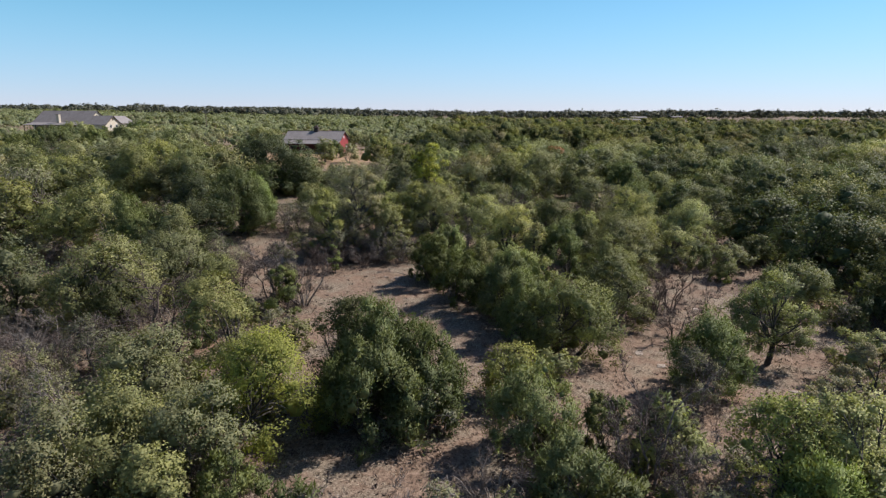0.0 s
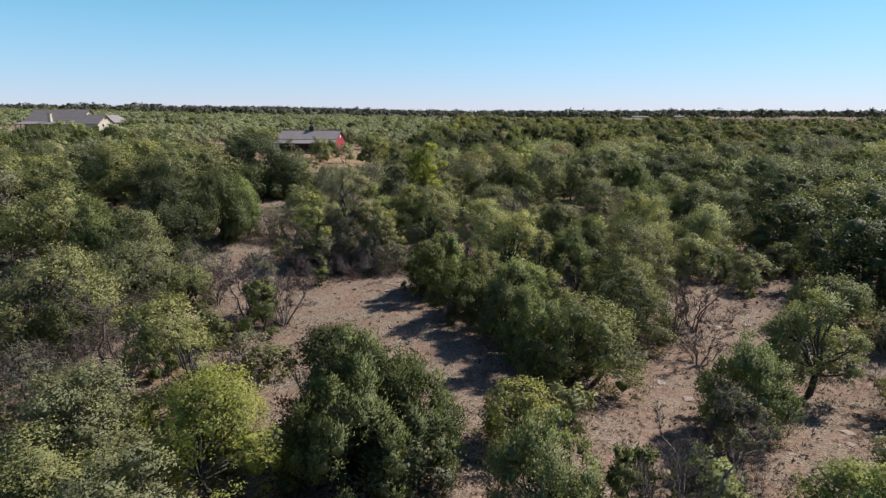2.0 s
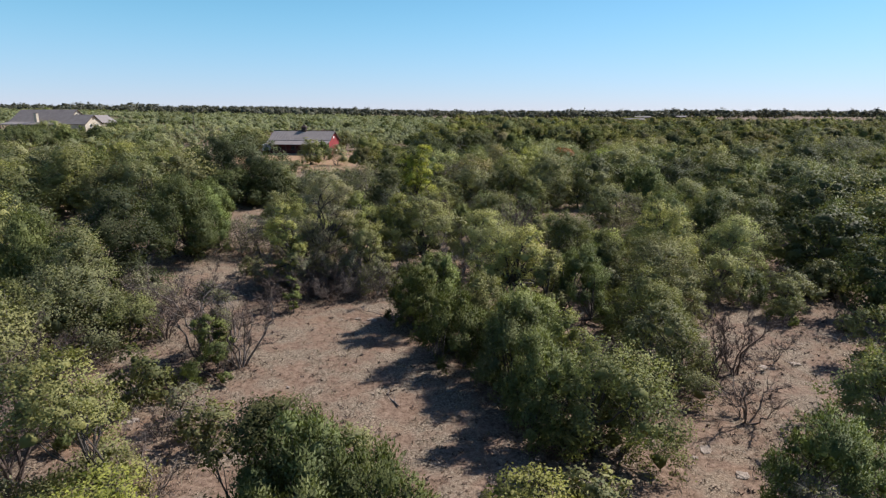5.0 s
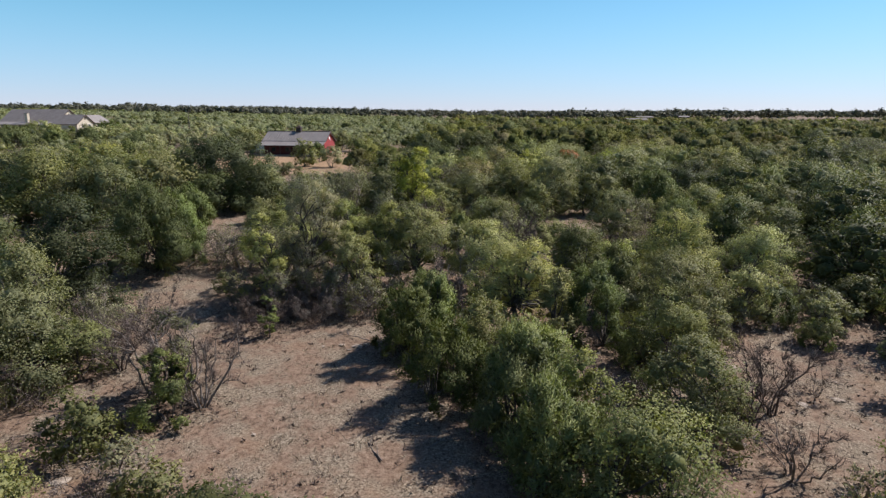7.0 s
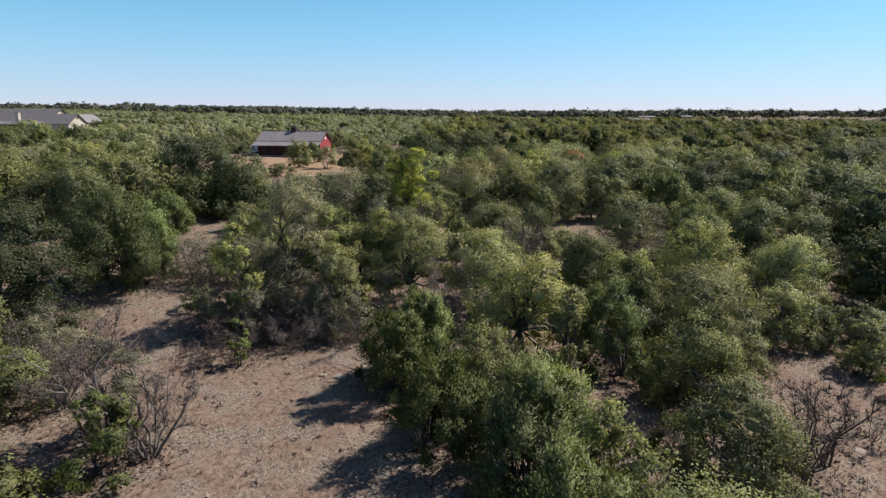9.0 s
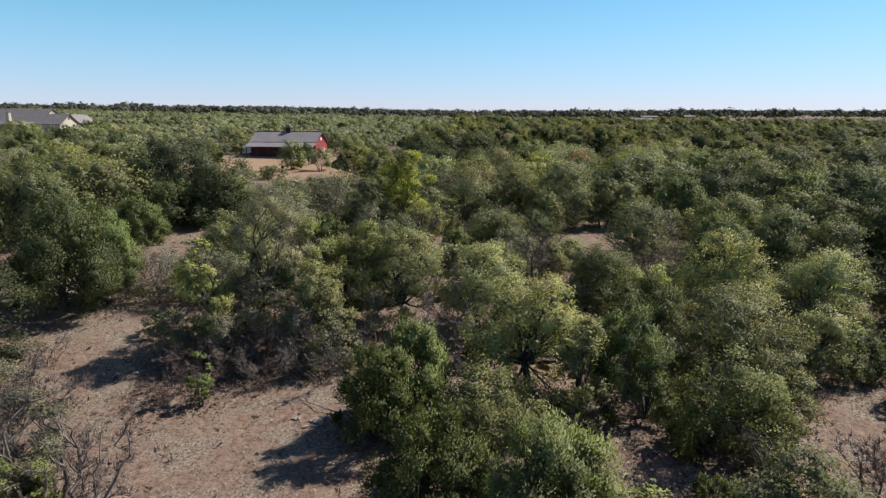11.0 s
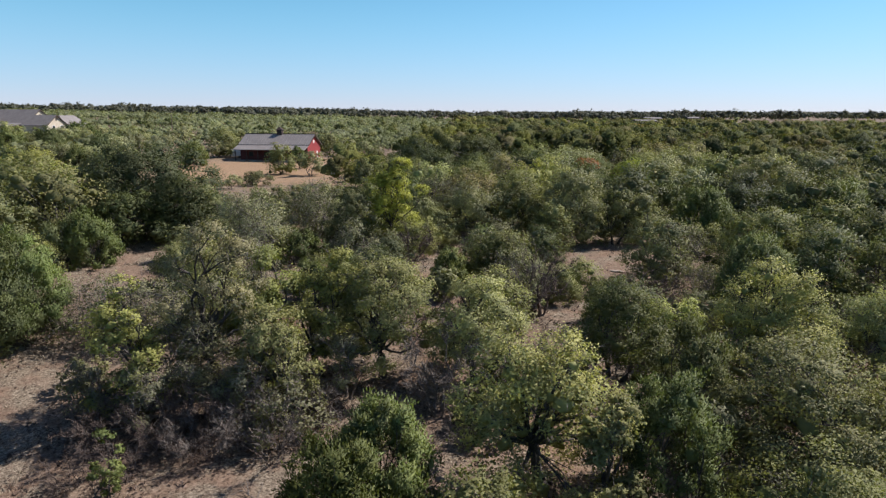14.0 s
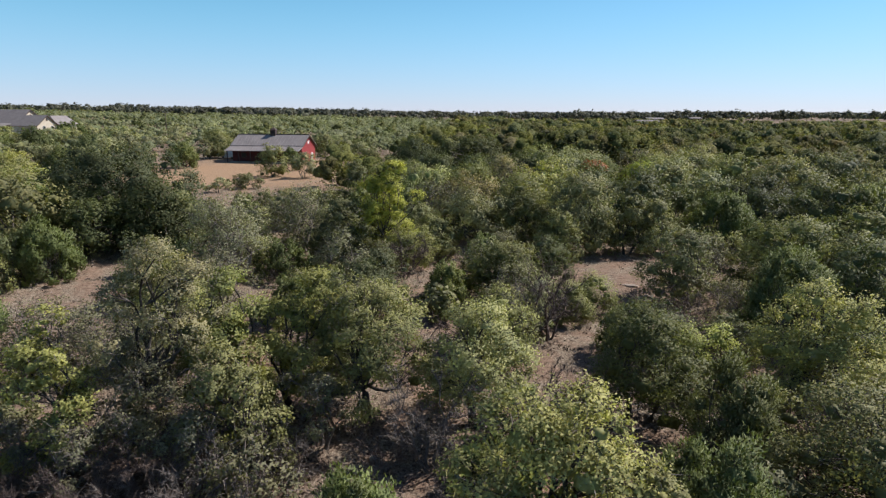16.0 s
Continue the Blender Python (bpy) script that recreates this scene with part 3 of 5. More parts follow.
plant("live", -23.7, 51.0, 6.3, 3.8)
plant("live", -20.8, 52.0, 4.1, 2.1)
plant("live", 3.7, 52.0, 5.2, 2.4)
plant("bare", 23.8, 52.0, 2.2, 1.2)
plant("bare", -18.6, 53.0, 4.5, 1.8)
plant("jun", -0.9, 54.5, 5.2, 2.1)
plant("live", -25.4, 55.0, 7.0, 2.5, 0.93, 1.03)
plant("live", 39.0, 56.0, 3.0, 2.9, 0.58, 1.26)
plant("junb", 0.5, 56.4, 5.2, 2.1)
plant("post", 8.8, 56.5, 5.5, 1.3)
plant("thin", -21.7, 57.0, 3.9, 1.9)
plant("bare", -20.6, 57.0, 2.7, 1.9)
plant("jun", 0.2, 57.0, 4.9, 2.0)
plant("live", 15.6, 55.0, 5.0, 2.4)
plant("live", 17.9, 56.2, 3.4, 1.6)
plant("jun", 13.9, 55.3, 1.9, 1.2)
plant("jun", 17.5, 57.6, 2.2, 1.3)
plant("jun", -30.4, 58.0, 7.5, 3.0, 0.74, 1.13)
plant("bare", -40.6, 58.0, 2.2, 2.5, 0.50, 1.34)
plant("shrub", -10.9, 58.0, 3.1, 0.7)
plant("thin", 15.4, 58.3, 2.4, 1.5)
plant("bare", -12.8, 58.5, 1.8, 1.0)
plant("post", 6.8, 58.5, 7.2, 3.0)
plant("jun", 11.7, 58.5, 5.9, 2.3)
plant("live", 19.7, 58.6, 3.5, 1.9)
plant("live", 17.0, 59.5, 3.1, 1.6)
plant("shrub", 28.6, 59.5, 2.3, 1.2)
plant("dark", -25.4, 60.0, 9.1, 3.4, 0.94, 1.03)
plant("thin", -40.1, 60.0, 3.0, 2.8, 0.51, 1.33)
plant("bare", -11.1, 60.0, 2.3, 1.4)
plant("live", 29.0, 60.0, 3.4, 1.4)
plant("bare", -8.1, 61.0, 2.6, 1.5)
plant("bare", -10.4, 61.5, 2.6, 1.3)
plant("bare", -13.4, 61.5, 2.2, 1.2)
plant("live", 18.8, 61.8, 5.8, 4.0)
plant("bare", -6.2, 62.0, 2.8, 1.5)
plant("thin", -11.3, 62.5, 3.5, 1.3)
plant("bare", -8.7, 62.5, 3.5, 1.5)
plant("live", -37.7, 63.0, 7.3, 3.9, 0.54, 1.30)
plant("thin", -7.0, 63.0, 3.6, 1.4)
plant("thin", -14.6, 63.0, 3.3, 1.2)
plant("post", 24.9, 63.0, 5.1, 2.0)
plant("post", -12.6, 63.6, 6.6, 1.9)
plant("bare", -3.5, 63.5, 3.1, 1.2)
plant("post", -5.8, 64.0, 6.0, 2.0)
plant("live", 31.7, 64.0, 2.6, 2.5, 0.84, 1.08)
plant("thin", -9.8, 64.5, 5.2, 1.9)
plant("bare", 2.4, 64.5, 5.3, 1.5)
plant("jun", 27.2, 64.5, 3.4, 2.2)
plant("jun", 15.5, 65.0, 5.2, 2.1)
plant("thin", 20.1, 65.5, 4.8, 2.2)
plant("jun", -49.1, 66.0, 2.0, 1.9, 0.38, 1.50)
plant("post", -47.9, 66.0, 6.7, 2.5, 0.39, 1.49)
plant("pale", -9.3, 66.0, 8.9, 2.6)
plant("thin", -2.6, 66.0, 4.1, 1.3)
plant("live", 35.2, 66.0, 2.9, 2.4, 0.70, 1.16)
plant("live", 36.6, 66.0, 3.0, 2.2, 0.65, 1.20)
plant("bare", 7.0, 66.5, 4.0, 1.3)
plant("bare", 24.5, 66.5, 4.4, 1.6)
plant("live", -46.0, 67.0, 4.6, 3.9, 0.42, 1.44)
plant("post", -7.3, 68.0, 7.4, 2.1)
plant("post", 4.3, 68.0, 6.3, 2.6)
plant("post", -4.2, 68.5, 7.0, 2.1)
plant("post", -0.9, 68.5, 7.2, 2.8)
plant("jun", -23.8, 69.0, 7.8, 3.7)
plant("dark", 12.7, 69.5, 6.3, 2.7)
plant("junb", -22.0, 70.5, 6.7, 2.2)
plant("post", 21.8, 70.5, 7.1, 3.4)
plant("post", 28.8, 70.5, 6.3, 3.1)
plant("dark", -42.4, 71.0, 5.5, 4.1, 0.46, 1.39)
plant("live", 47.2, 72.0, 4.2, 3.9, 0.44, 1.41)
plant("bare", 8.4, 78.0, 4.4, 1.1)
plant("bare", 9.6, 78.5, 6.6, 1.2)
plant("live", -54.1, 80.0, 7.2, 4.1, 0.33, 1.59)
plant("jun", -7.5, 80.0, 3.6, 1.5, 0.94, 1.03)
plant("jun", 25.8, 80.0, 6.9, 2.7, 0.81, 1.09)
plant("live", 36.3, 80.0, 5.6, 2.8, 0.67, 1.18)
plant("dark", 32.0, 82.0, 6.1, 2.7, 0.69, 1.17)
plant("live", -37.9, 83.0, 7.1, 3.0, 0.51, 1.33)
plant("live", -42.9, 84.0, 8.4, 3.8, 0.44, 1.41)
plant("live", -34.8, 84.0, 7.6, 3.1, 0.58, 1.26)
plant("junb", -26.8, 85.0, 4.4, 2.1, 0.64, 1.21)
plant("jun", -28.4, 85.5, 4.0, 3.2, 0.61, 1.23)
plant("live", 7.0, 86.0, 4.8, 2.9, 0.81, 1.09)
plant("live", 21.1, 87.0, 5.6, 2.6, 0.71, 1.15)
plant("live", 35.1, 87.0, 5.7, 2.5, 0.59, 1.25)
plant("thin", -14.2, 88.0, 6.4, 3.3, 0.70, 1.16)
plant("thin", -5.3, 88.0, 4.9, 2.2, 0.75, 1.13)
plant("jun", -17.8, 88.0, 2.9, 2.1, 0.66, 1.19)
plant("jun", -10.6, 89.0, 3.1, 2.4, 0.69, 1.17)
plant("bare", -0.4, 90.0, 4.2, 2.0, 0.71, 1.15)
plant("live", 31.1, 90.0, 6.3, 3.7, 0.59, 1.25)
plant("dark", -27.0, 92.0, 4.9, 3.7, 0.60, 1.40)
plant("live", 44.5, 92.0, 5.2, 3.1, 0.47, 1.37)
plant("live", -5.9, 93.0, 6.3, 2.6, 0.65, 1.20)
plant("dark", -22.6, 94.0, 6.2, 3.1, 0.60, 1.40)
plant("live", -21.3, 95.0, 5.9, 2.5, 0.55, 1.29)
plant("gold", -2.7, 95.0, 8.5, 2.7, 0.90, 1.25)
plant("live", 13.3, 96.0, 4.8, 2.4, 0.59, 1.25)
plant("thin", -10.7, 97.0, 6.5, 3.6, 0.57, 1.27)
plant("live", 1.9, 97.0, 3.8, 2.4, 0.59, 1.25)
plant("post", -42.0, 97.0, 4.6, 4.3, 0.41, 1.45)
plant("dark", -27.8, 99.0, 8.9, 6.4, 0.80, 1.45)
plant("dark", -33.0, 101.5, 4.6, 3.4, 0.60, 1.40)
plant("live", -37.2, 106.0, 5.2, 2.8, 0.45, 1.40)
plant("live", 20.8, 99.5, 5.7, 1.9, 0.52, 1.32)
plant("live", 23.2, 100.0, 5.8, 1.9, 0.51, 1.33)
plant("jun", 30.5, 100.0, 6.0, 3.0, 0.48, 1.36)
plant("live", 16.8, 101.0, 8.0, 4.1, 0.52, 1.32)
plant("live", 6.1, 101.0, 6.3, 4.6, 0.54, 1.30)
plant("live", 10.9, 103.0, 7.0, 3.6, 0.51, 1.33)
plant("dark", 37.2, 106.0, 5.3, 3.6, 0.60, 1.40)
plant("post", -45.3, 108.0, 6.0, 4.1, 0.34, 1.57)
plant("dark", 39.2, 112.0, 5.9, 4.0, 0.60, 1.40)
plant("live", 5.8, 118.0, 7.2, 4.5, 0.37, 1.52)
plant("live", 47.1, 118.0, 7.0, 5.4, 0.30, 1.66)
plant("live", 36.3, 118.0, 5.9, 4.4, 0.33, 1.59)
plant("live", -8.3, 118.0, 6.9, 1.9, 0.37, 1.52)
plant("red", 21.9, 121.0, 7.6, 2.1, 0.50, 1.57)
plant("live", 33.7, 125.0, 6.7, 4.3, 0.30, 1.66)
plant("gold", 30.7, 128.0, 6.6, 3.1, 0.45, 1.68)
plant("live", 17.7, 140.0, 7.7, 5.6, 0.25, 1.79)
plant("dark", 7.0, 150.0, 8.5, 8.0, 0.60, 1.40)
plant("dark", -2.2, 150.0, 8.0, 5.6, 0.60, 1.40)


# ---- open ground, where no wood grows ----
GLADES = (  # centre x, centre y, half width, half depth
    (-8, 50, 9, 10), (-19.5, 64, 2.8, 4), (-17.5, 58, 4.5, 4.5), (-24, 84, 4, 10), (-30, 100, 4, 8), (2.5, 38, 3, 12), (13, 40, 6, 6), (24, 51, 6, 9),
    (22, 34, 6, 4), (-42, 53, 10, 9), (18, 91, 3.5, 8), (21, 97, 4, 4), (-2, 69, 4, 3), (10, 74, 2.5, 5), (42, 66, 6, 4),
    (-4, 24.5, 7, 3.2), (-1.5, 43.5, 4.5, 4), (2, 28, 2.2, 5),
)
YARDS = (  # centre x, centre y, half width, half depth
    (-38, 160, 22, 26), (-40, 194, 18, 13), (-22, 190, 14, 18), (-88, 150, 16, 7), (-44, 150, 20, 28), (-34, 134, 15, 23), (-50, 178, 17, 22),
    (-26, 168, 9, 16), (-40, 122, 9, 16), (-113, 168, 9, 16), (-122, 182, 9, 12), (-190, 262, 14, 24), (-139, 272, 9, 12), (-74, 194, 8, 14),
    (-92, 140, 14, 18), (-66, 160, 6, 9),
)
CLEARINGS = GLADES + YARDS


def is_open(x, y, grow_by=0.0):
    return any(((x - cx) / max(0.5, a + grow_by)) ** 2 + ((y - cy) / max(0.5, b + grow_by)) ** 2 < 1 for cx, cy, a, b in CLEARINGS)


def is_mesquite(x, y):
    """The light green brush beyond the yard, as against the oak woods."""
    return (y > 150 and x < -14 + 0.03 * (y - 150)) or (y > 205 and x < 2 + 0.04 * (y - 205)) or (x < -34 and y > 118)


rs = random.Random(5)
placed = [(x, y, max(1.0, 0.8 * r)) for x, y, r in stands]
cells = {}


def near_other(x, y, d):
    i, j = int(x // 8), int(y // 8)
    for a in (-1, 0, 1):
        for b in (-1, 0, 1):
            for px, py, pr in cells.get((i + a, j + b), ()):
                if (px - x) ** 2 + (py - y) ** 2 < (d + pr) ** 2:
                    return True
    return False


def occupy(x, y, d):
    cells.setdefault((int(x // 8), int(y // 8)), []).append((x, y, d))


for p in placed:
    occupy(*p)

# ---- nearer woods: trees of their own, from a few grown models ----
models = {}
MIX = ("live", "dark", "live", "post", "dark", "jun", "thin", "live", "pale", "jun", "live", "post", "thin")


def copy_of_model(kind, x, y, h):
    close = y < 62
    have = models.setdefault((kind, close), [])
    want = 2 if close else {"live": 5, "post": 3, "jun": 3, "mesq": 4, "dark": 3}.get(kind, 2)
    if len(have) < want:
        h0 = {"jun": 5.0, "mesq": 4.2}.get(kind, 6.4)
        r = h0 * {"jun": 0.44, "mesq": 0.62}.get(kind, 0.60)
        ob = plant(kind, x, y, h0, r, 0.45 if close else 0.30, 1.40 if close else 1.45, "woods")
        ob.scale = [h / h0] * 3
        have.append((ob, h0))
        return ob
    ob, h0 = have[rs.randrange(want)]
    made = copy_thing(ob, pose(x, y, float(ground_z(x, y)) - 0.05, 0, 0, rs.uniform(0, 360)))
    s = h / h0
    made.scale = (s * rs.uniform(0.9, 1.15), s * rs.uniform(0.9, 1.15), s)
    return made


count = 0
for _ in range(9000):
    y = rs.uniform(20, 150)
    x = rs.uniform(-1, 1) * (0.80 * y + 14)
    mesq = is_mesquite(x, y)
    if abs(x) < 0.68 * y and y < 78 and x < 38 or -32 < x < 38 and y < 108:
        continue
    if is_open(x, y, 1.0 if y < 100 else 3.0) or near_other(x, y, 1.7 if not mesq else 2.3) or count > 285:
        continue
    kind = "mesq" if mesq and rs.random() < 0.75 else rs.choice(MIX)
    h = rs.uniform(5.2, 7.8) if kind != "mesq" else rs.uniform(3.2, 5.0)
    if kind == "jun":
        h *= 0.8
    if -0.45 < (x - 2.9) / max(y - 40, 20) < -0.12 and y > 90:  # low growth before the barn's yard
        h = min(h, 15.0 - 0.112 * (y - 40) - float(ground_z(x, y)))
        if h < 1.6:
            continue
    if x > 24 and y < 110:  # darker oaks on that side
        kind = {"post": "dark", "pale": "live", "thin": "jun"}.get(kind, kind)
    copy_of_model(kind, x, y, h)
    occupy(x, y, 1.9)
    count += 1

# ---- smaller trees that fill the gaps beyond the glade ----
count = 0
for _ in range(6000):
    y = rs.uniform(71, 108)
    x = rs.uniform(-32, 38)
    if is_open(x, y, 0.8) or near_other(x, y, 0.9) or count > 75:
        continue
    copy_of_model(rs.choice(("live", "jun", "live", "post", "dark", "thin")), x, y, rs.uniform(2.6, 4.2))
    occupy(x, y, 1.0)
    count += 1

# ---- low growth between the near trees ----
LOW = ("thin", "live", "bare", "bare", "jun", "live", "bare", "thin")
low_models = {}
count = 0
for _ in range(9000):
    y = rs.uniform(18, 110)
    x = rs.uniform(-1, 1) * (0.74 * y + 4)
    if is_open(x, y, -0.4) or near_other(x, y, -0.9) or count > 330:
        continue
    kind, h = rs.choice(LOW), rs.uniform(1.2, 3.4)
    have = low_models.setdefault((kind, int(h / 0.9), y < 70), [])
    if len(have) < 2:
        have.append((plant(kind, x, y, h, h * 0.55, *((0.6, 1.2) if y < 70 else (0.28, 1.75)), "undergrowth"), h))
    else:
        ob, h0 = have[rs.randrange(2)]
        copy_thing(ob, pose(x, y, float(ground_z(x, y)) - 0.04, 0, 0, rs.uniform(0, 360))).scale = [h / h0] * 3
    occupy(x, y, 0.8)
    count += 1

# ---- trees that stand in the yard round the barn ----
def yard_tree(kind, x, y, h, r):
    plant(kind, x, y, h, r, 0.34 if h > 3 else 0.9, 1.65 if h > 3 else 1.1, "yard trees")
    occupy(x, y, 2.5)


yard_tree("live", -31.3, 159.6, 6.4, 2.8)
yard_tree("jun", -30.2, 170.7, 4.9, 2.1)
yard_tree("mesq", -24.5, 157.9, 5.2, 2.5)
yard_tree("mesq", -31.0, 207.6, 5.9, 3.4)
yard_tree("mesq", -25.0, 203.9, 5.2, 3.2)
yard_tree("mesq", -21.3, 186.5, 3.7, 2.2)
yard_tree("mesq", -16.1, 178.7, 5.2, 3.5)
yard_tree("jun", -13.6, 173.8, 3.1, 2.4)
yard_tree("live", -15.2, 156.0, 3.5, 2.4)
yard_tree("live", -7.7, 155.9, 3.5, 2.9)
yard_tree("live", -55.4, 198.0, 6.2, 3.5)
yard_tree("mesq", -57.5, 194.5, 4.7, 2.7)
yard_tree("jun", -55.1, 175.0, 5.4, 3.0)
yard_tree("live", -60.5, 180.6, 4.0, 2.1)
yard_tree("live", -76.3, 159.6, 5.9, 4.8)
yard_tree("live", -108.4, 223.5, 5.0, 3.7)
yard_tree("jun", -70.0, 154.9, 5.9, 2.9)
yard_tree("live", -73.3, 242.6, 5.5, 4.7)
yard_tree("mesq", -81.6, 216.8, 4.5, 4.5)
yard_tree("mesq", -83.5, 203.5, 5.5, 5.0)
yard_tree("mesq", -84.3, 195.4, 5.0, 3.9)
yard_tree("mesq", -64.9, 176.4, 4.3, 3.0)
yard_tree("mesq", -120.1, 252.4, 4.8, 4.9)
yard_tree("live", -113.0, 203.7, 5.4, 4.1)
yard_tree("live", -31.1, 142.3, 2.7, 3.1)
yard_tree("mesq", -33.3, 136.6, 2.4, 2.2)
yard_tree("jun", -124.1, 193.5, 7.1, 7.9)
yard_tree("bare", -92.9, 154.8, 3.7, 2.4)
yard_tree("jun", -111.9, 195.5, 6.6, 4.0)
yard_tree("mesq", -129.6, 221.3, 6.5, 3.8)
yard_tree("jun", -108.2, 205.5, 6.2, 3.8)
yard_tree("jun", -125.1, 178.9, 5.3, 5.5)
yard_tree("jun", -86.8, 193.4, 5.3, 4.9)
yard_tree("mesq", -84.2, 234.2, 6.0, 4.8)
yard_tree("mesq", -109.1, 220.9, 5.4, 4.5)
yard_tree("mesq", -97.7, 230.4, 5.9, 5.9)
yard_tree("live", -101.1, 140.0, 4.5, 4.3)
yard_tree("post", -76.4, 112.8, 4.8, 4.6)
yard_tree("live", -73.9, 121.0, 5.1, 4.4)
yard_tree("live", -72.0, 130.1, 6.3, 6.0)
yard_tree("live", -58.6, 124.7, 6.3, 5.8)
yard_tree("live", -62.8, 153.8, 5.7, 3.9)
yard_tree("jun", -61.6, 165.7, 3.7, 3.4)
yard_tree("jun", -122.1, 243.8, 6.5, 5.7)
yard_tree("live", -137.6, 227.0, 6.4, 7.3)
yard_tree("mesq", -120.5, 231.7, 5.4, 4.3)
yard_tree("live", -66.3, 154.4, 4.9, 3.8)
yard_tree("live", -127.2, 202.2, 5.0, 5.5)


# ---- far woods, too many to count ----
def crowns(rows, per, size, seed, level, heart, nh):
    """Leaf clumps of many far crowns in one mesh; rows are x, y, height, radius, tint."""
    rng = np.random.default_rng(seed)
    rows = np.array(rows)
    n = len(rows)
    k = rng.integers(0, 9, (n, per))
    az = k * 2.4 + rng.uniform(0, 6.28, (n, 1))
    u = np.sqrt((k + 0.6) / 9.5)
    d = unit(rng.normal(0, 1, (n, per, 3)) + np.array([0, 0, 0.35]))
    rr, hh = rows[:, 3:4], rows[:, 2:3]
    sz = 0.50 * rr
    cx = u * (rr - sz * 0.6) * np.cos(az)
    cy = u * (rr - sz * 0.6) * np.sin(az)
    cz = 0.25 * hh + 0.75 * hh * (1 - 0.42 * u ** 2) - sz * 0.8
    drop = rng.random((n, per)) < 0.3
    cz = np.where(drop, cz * rng.uniform(0.35, 0.9, (n, per)), cz)
    sd = rng.uniform(0.6, 1.1, (n, per)) * sz
    p = np.stack([rows[:, 0:1] + cx + d[..., 0] * sd, rows[:, 1:2] + cy + d[..., 1] * sd, ground_z(rows[:, 0], rows[:, 1])[:, None] + cz + d[..., 2] * sd * 0.85], -1).reshape(-1, 3)
    nr = unit(d.reshape(-1, 3) * 0.7 + unit(np.stack([cx + d[..., 0] * sd, cy + d[..., 1] * sd, (cz - 0.4 * hh) + d[..., 2] * sd], -1).reshape(-1, 3)) * 0.8 + rng.normal(0, 0.26, (n * per, 3)) + np.array([0, 0, 0.15]))
    ax = unit(rng.normal(0, 1, (n * per, 3)) * np.array([1, 1, 0.5]))
    q = np.repeat(rows[:, 3] / 2.6, per) * size
    v, f = leaf_tris(p, ax, nr, q * rng.uniform(0.7, 1.4, n * per), q * 0.72 * rng.uniform(0.7, 1.3, n * per))
    k5 = np.arange(nh)[None, :]
    az5, u5 = k5 * 2.4 + rng.uniform(0, 6.28, (n, 1)), np.sqrt((k5 + 0.4) / (nh + 0.2))
    s5 = heart * rr * rng.uniform(0.75, 1.25, (n, nh))
    z5 = 0.25 * hh + 0.75 * hh * (1 - 0.42 * u5 ** 2) - s5 * 1.05
    z5 = np.where(k5 % 3 == 2, z5 * 0.62, z5)
    c5 = np.stack([rows[:, 0:1] + u5 * (rr - s5 * 0.7) * np.cos(az5), rows[:, 1:2] + u5 * (rr - s5 * 0.7) * np.sin(az5), ground_z(rows[:, 0], rows[:, 1])[:, None] + z5], -1).reshape(-1, 3)
    (v, f) = joined(clumps(rng, c5, s5.ravel(), 0.8, 1), (v, f))
    corners, faces = len(LUMPS[1][0]), len(LUMPS[1][1])
    tree = np.concatenate([np.repeat(np.arange(n), nh * corners), np.repeat(np.arange(n), per * 3)])
    mid = np.stack([rows[:, 0], rows[:, 1], ground_z(rows[:, 0], rows[:, 1]) + 0.40 * rows[:, 2]], 1)[tree]
    whole = unit((v - mid) / np.stack([rows[:, 3], rows[:, 3], 0.6 * rows[:, 2]], 1)[tree])
    own = np.concatenate([unit(v[: n * nh * corners] - np.repeat(c5, corners, 0)), np.repeat(nr, 3, 0)])
    return v, f, unit(0.6 * whole + 0.55 * own + np.array([0, 0, level])), np.concatenate([np.repeat(rows[:, 4], nh * faces), np.repeat(rows[:, 4], per)])


def far_stuff(name, rows, per, size, seed, mat, label, level=0.15, heart=0.28, nh=6):
    v, f, soft, tint = crowns(rows, per, size, seed, level, heart, nh)
    me = quad_mesh(name, v, f, mat, True, soft)
    me.attributes.new("tint", "FLOAT", "FACE").data.foreach_set("value", tint.astype(np.float32))
    tagged(new(name, me), label, "woods", kind="stuff")


FIELDS = ((230, 470, 60, 50), (330, 560, 90, 60), (60, 430, 25, 18), (-150, 330, 30, 20), (-60, 300, 18, 8), (-250, 420, 60, 30), (140, 420, 22, 12),
          (-152, 262, 30, 22), (-168, 232, 20, 10), (-75, 225, 16, 6), (-100, 205, 12, 6), (-120, 290, 10, 6), (420, 640, 80, 50), (-92, 172, 9, 8), (-66, 150, 7, 6), (-90, 245, 5, 28), (-112, 300, 7, 34))


def in_field(x, y):
    return any(((x - a) / c) ** 2 + ((y - b) / d) ** 2 < 1 for a, b, c, d in FIELDS)


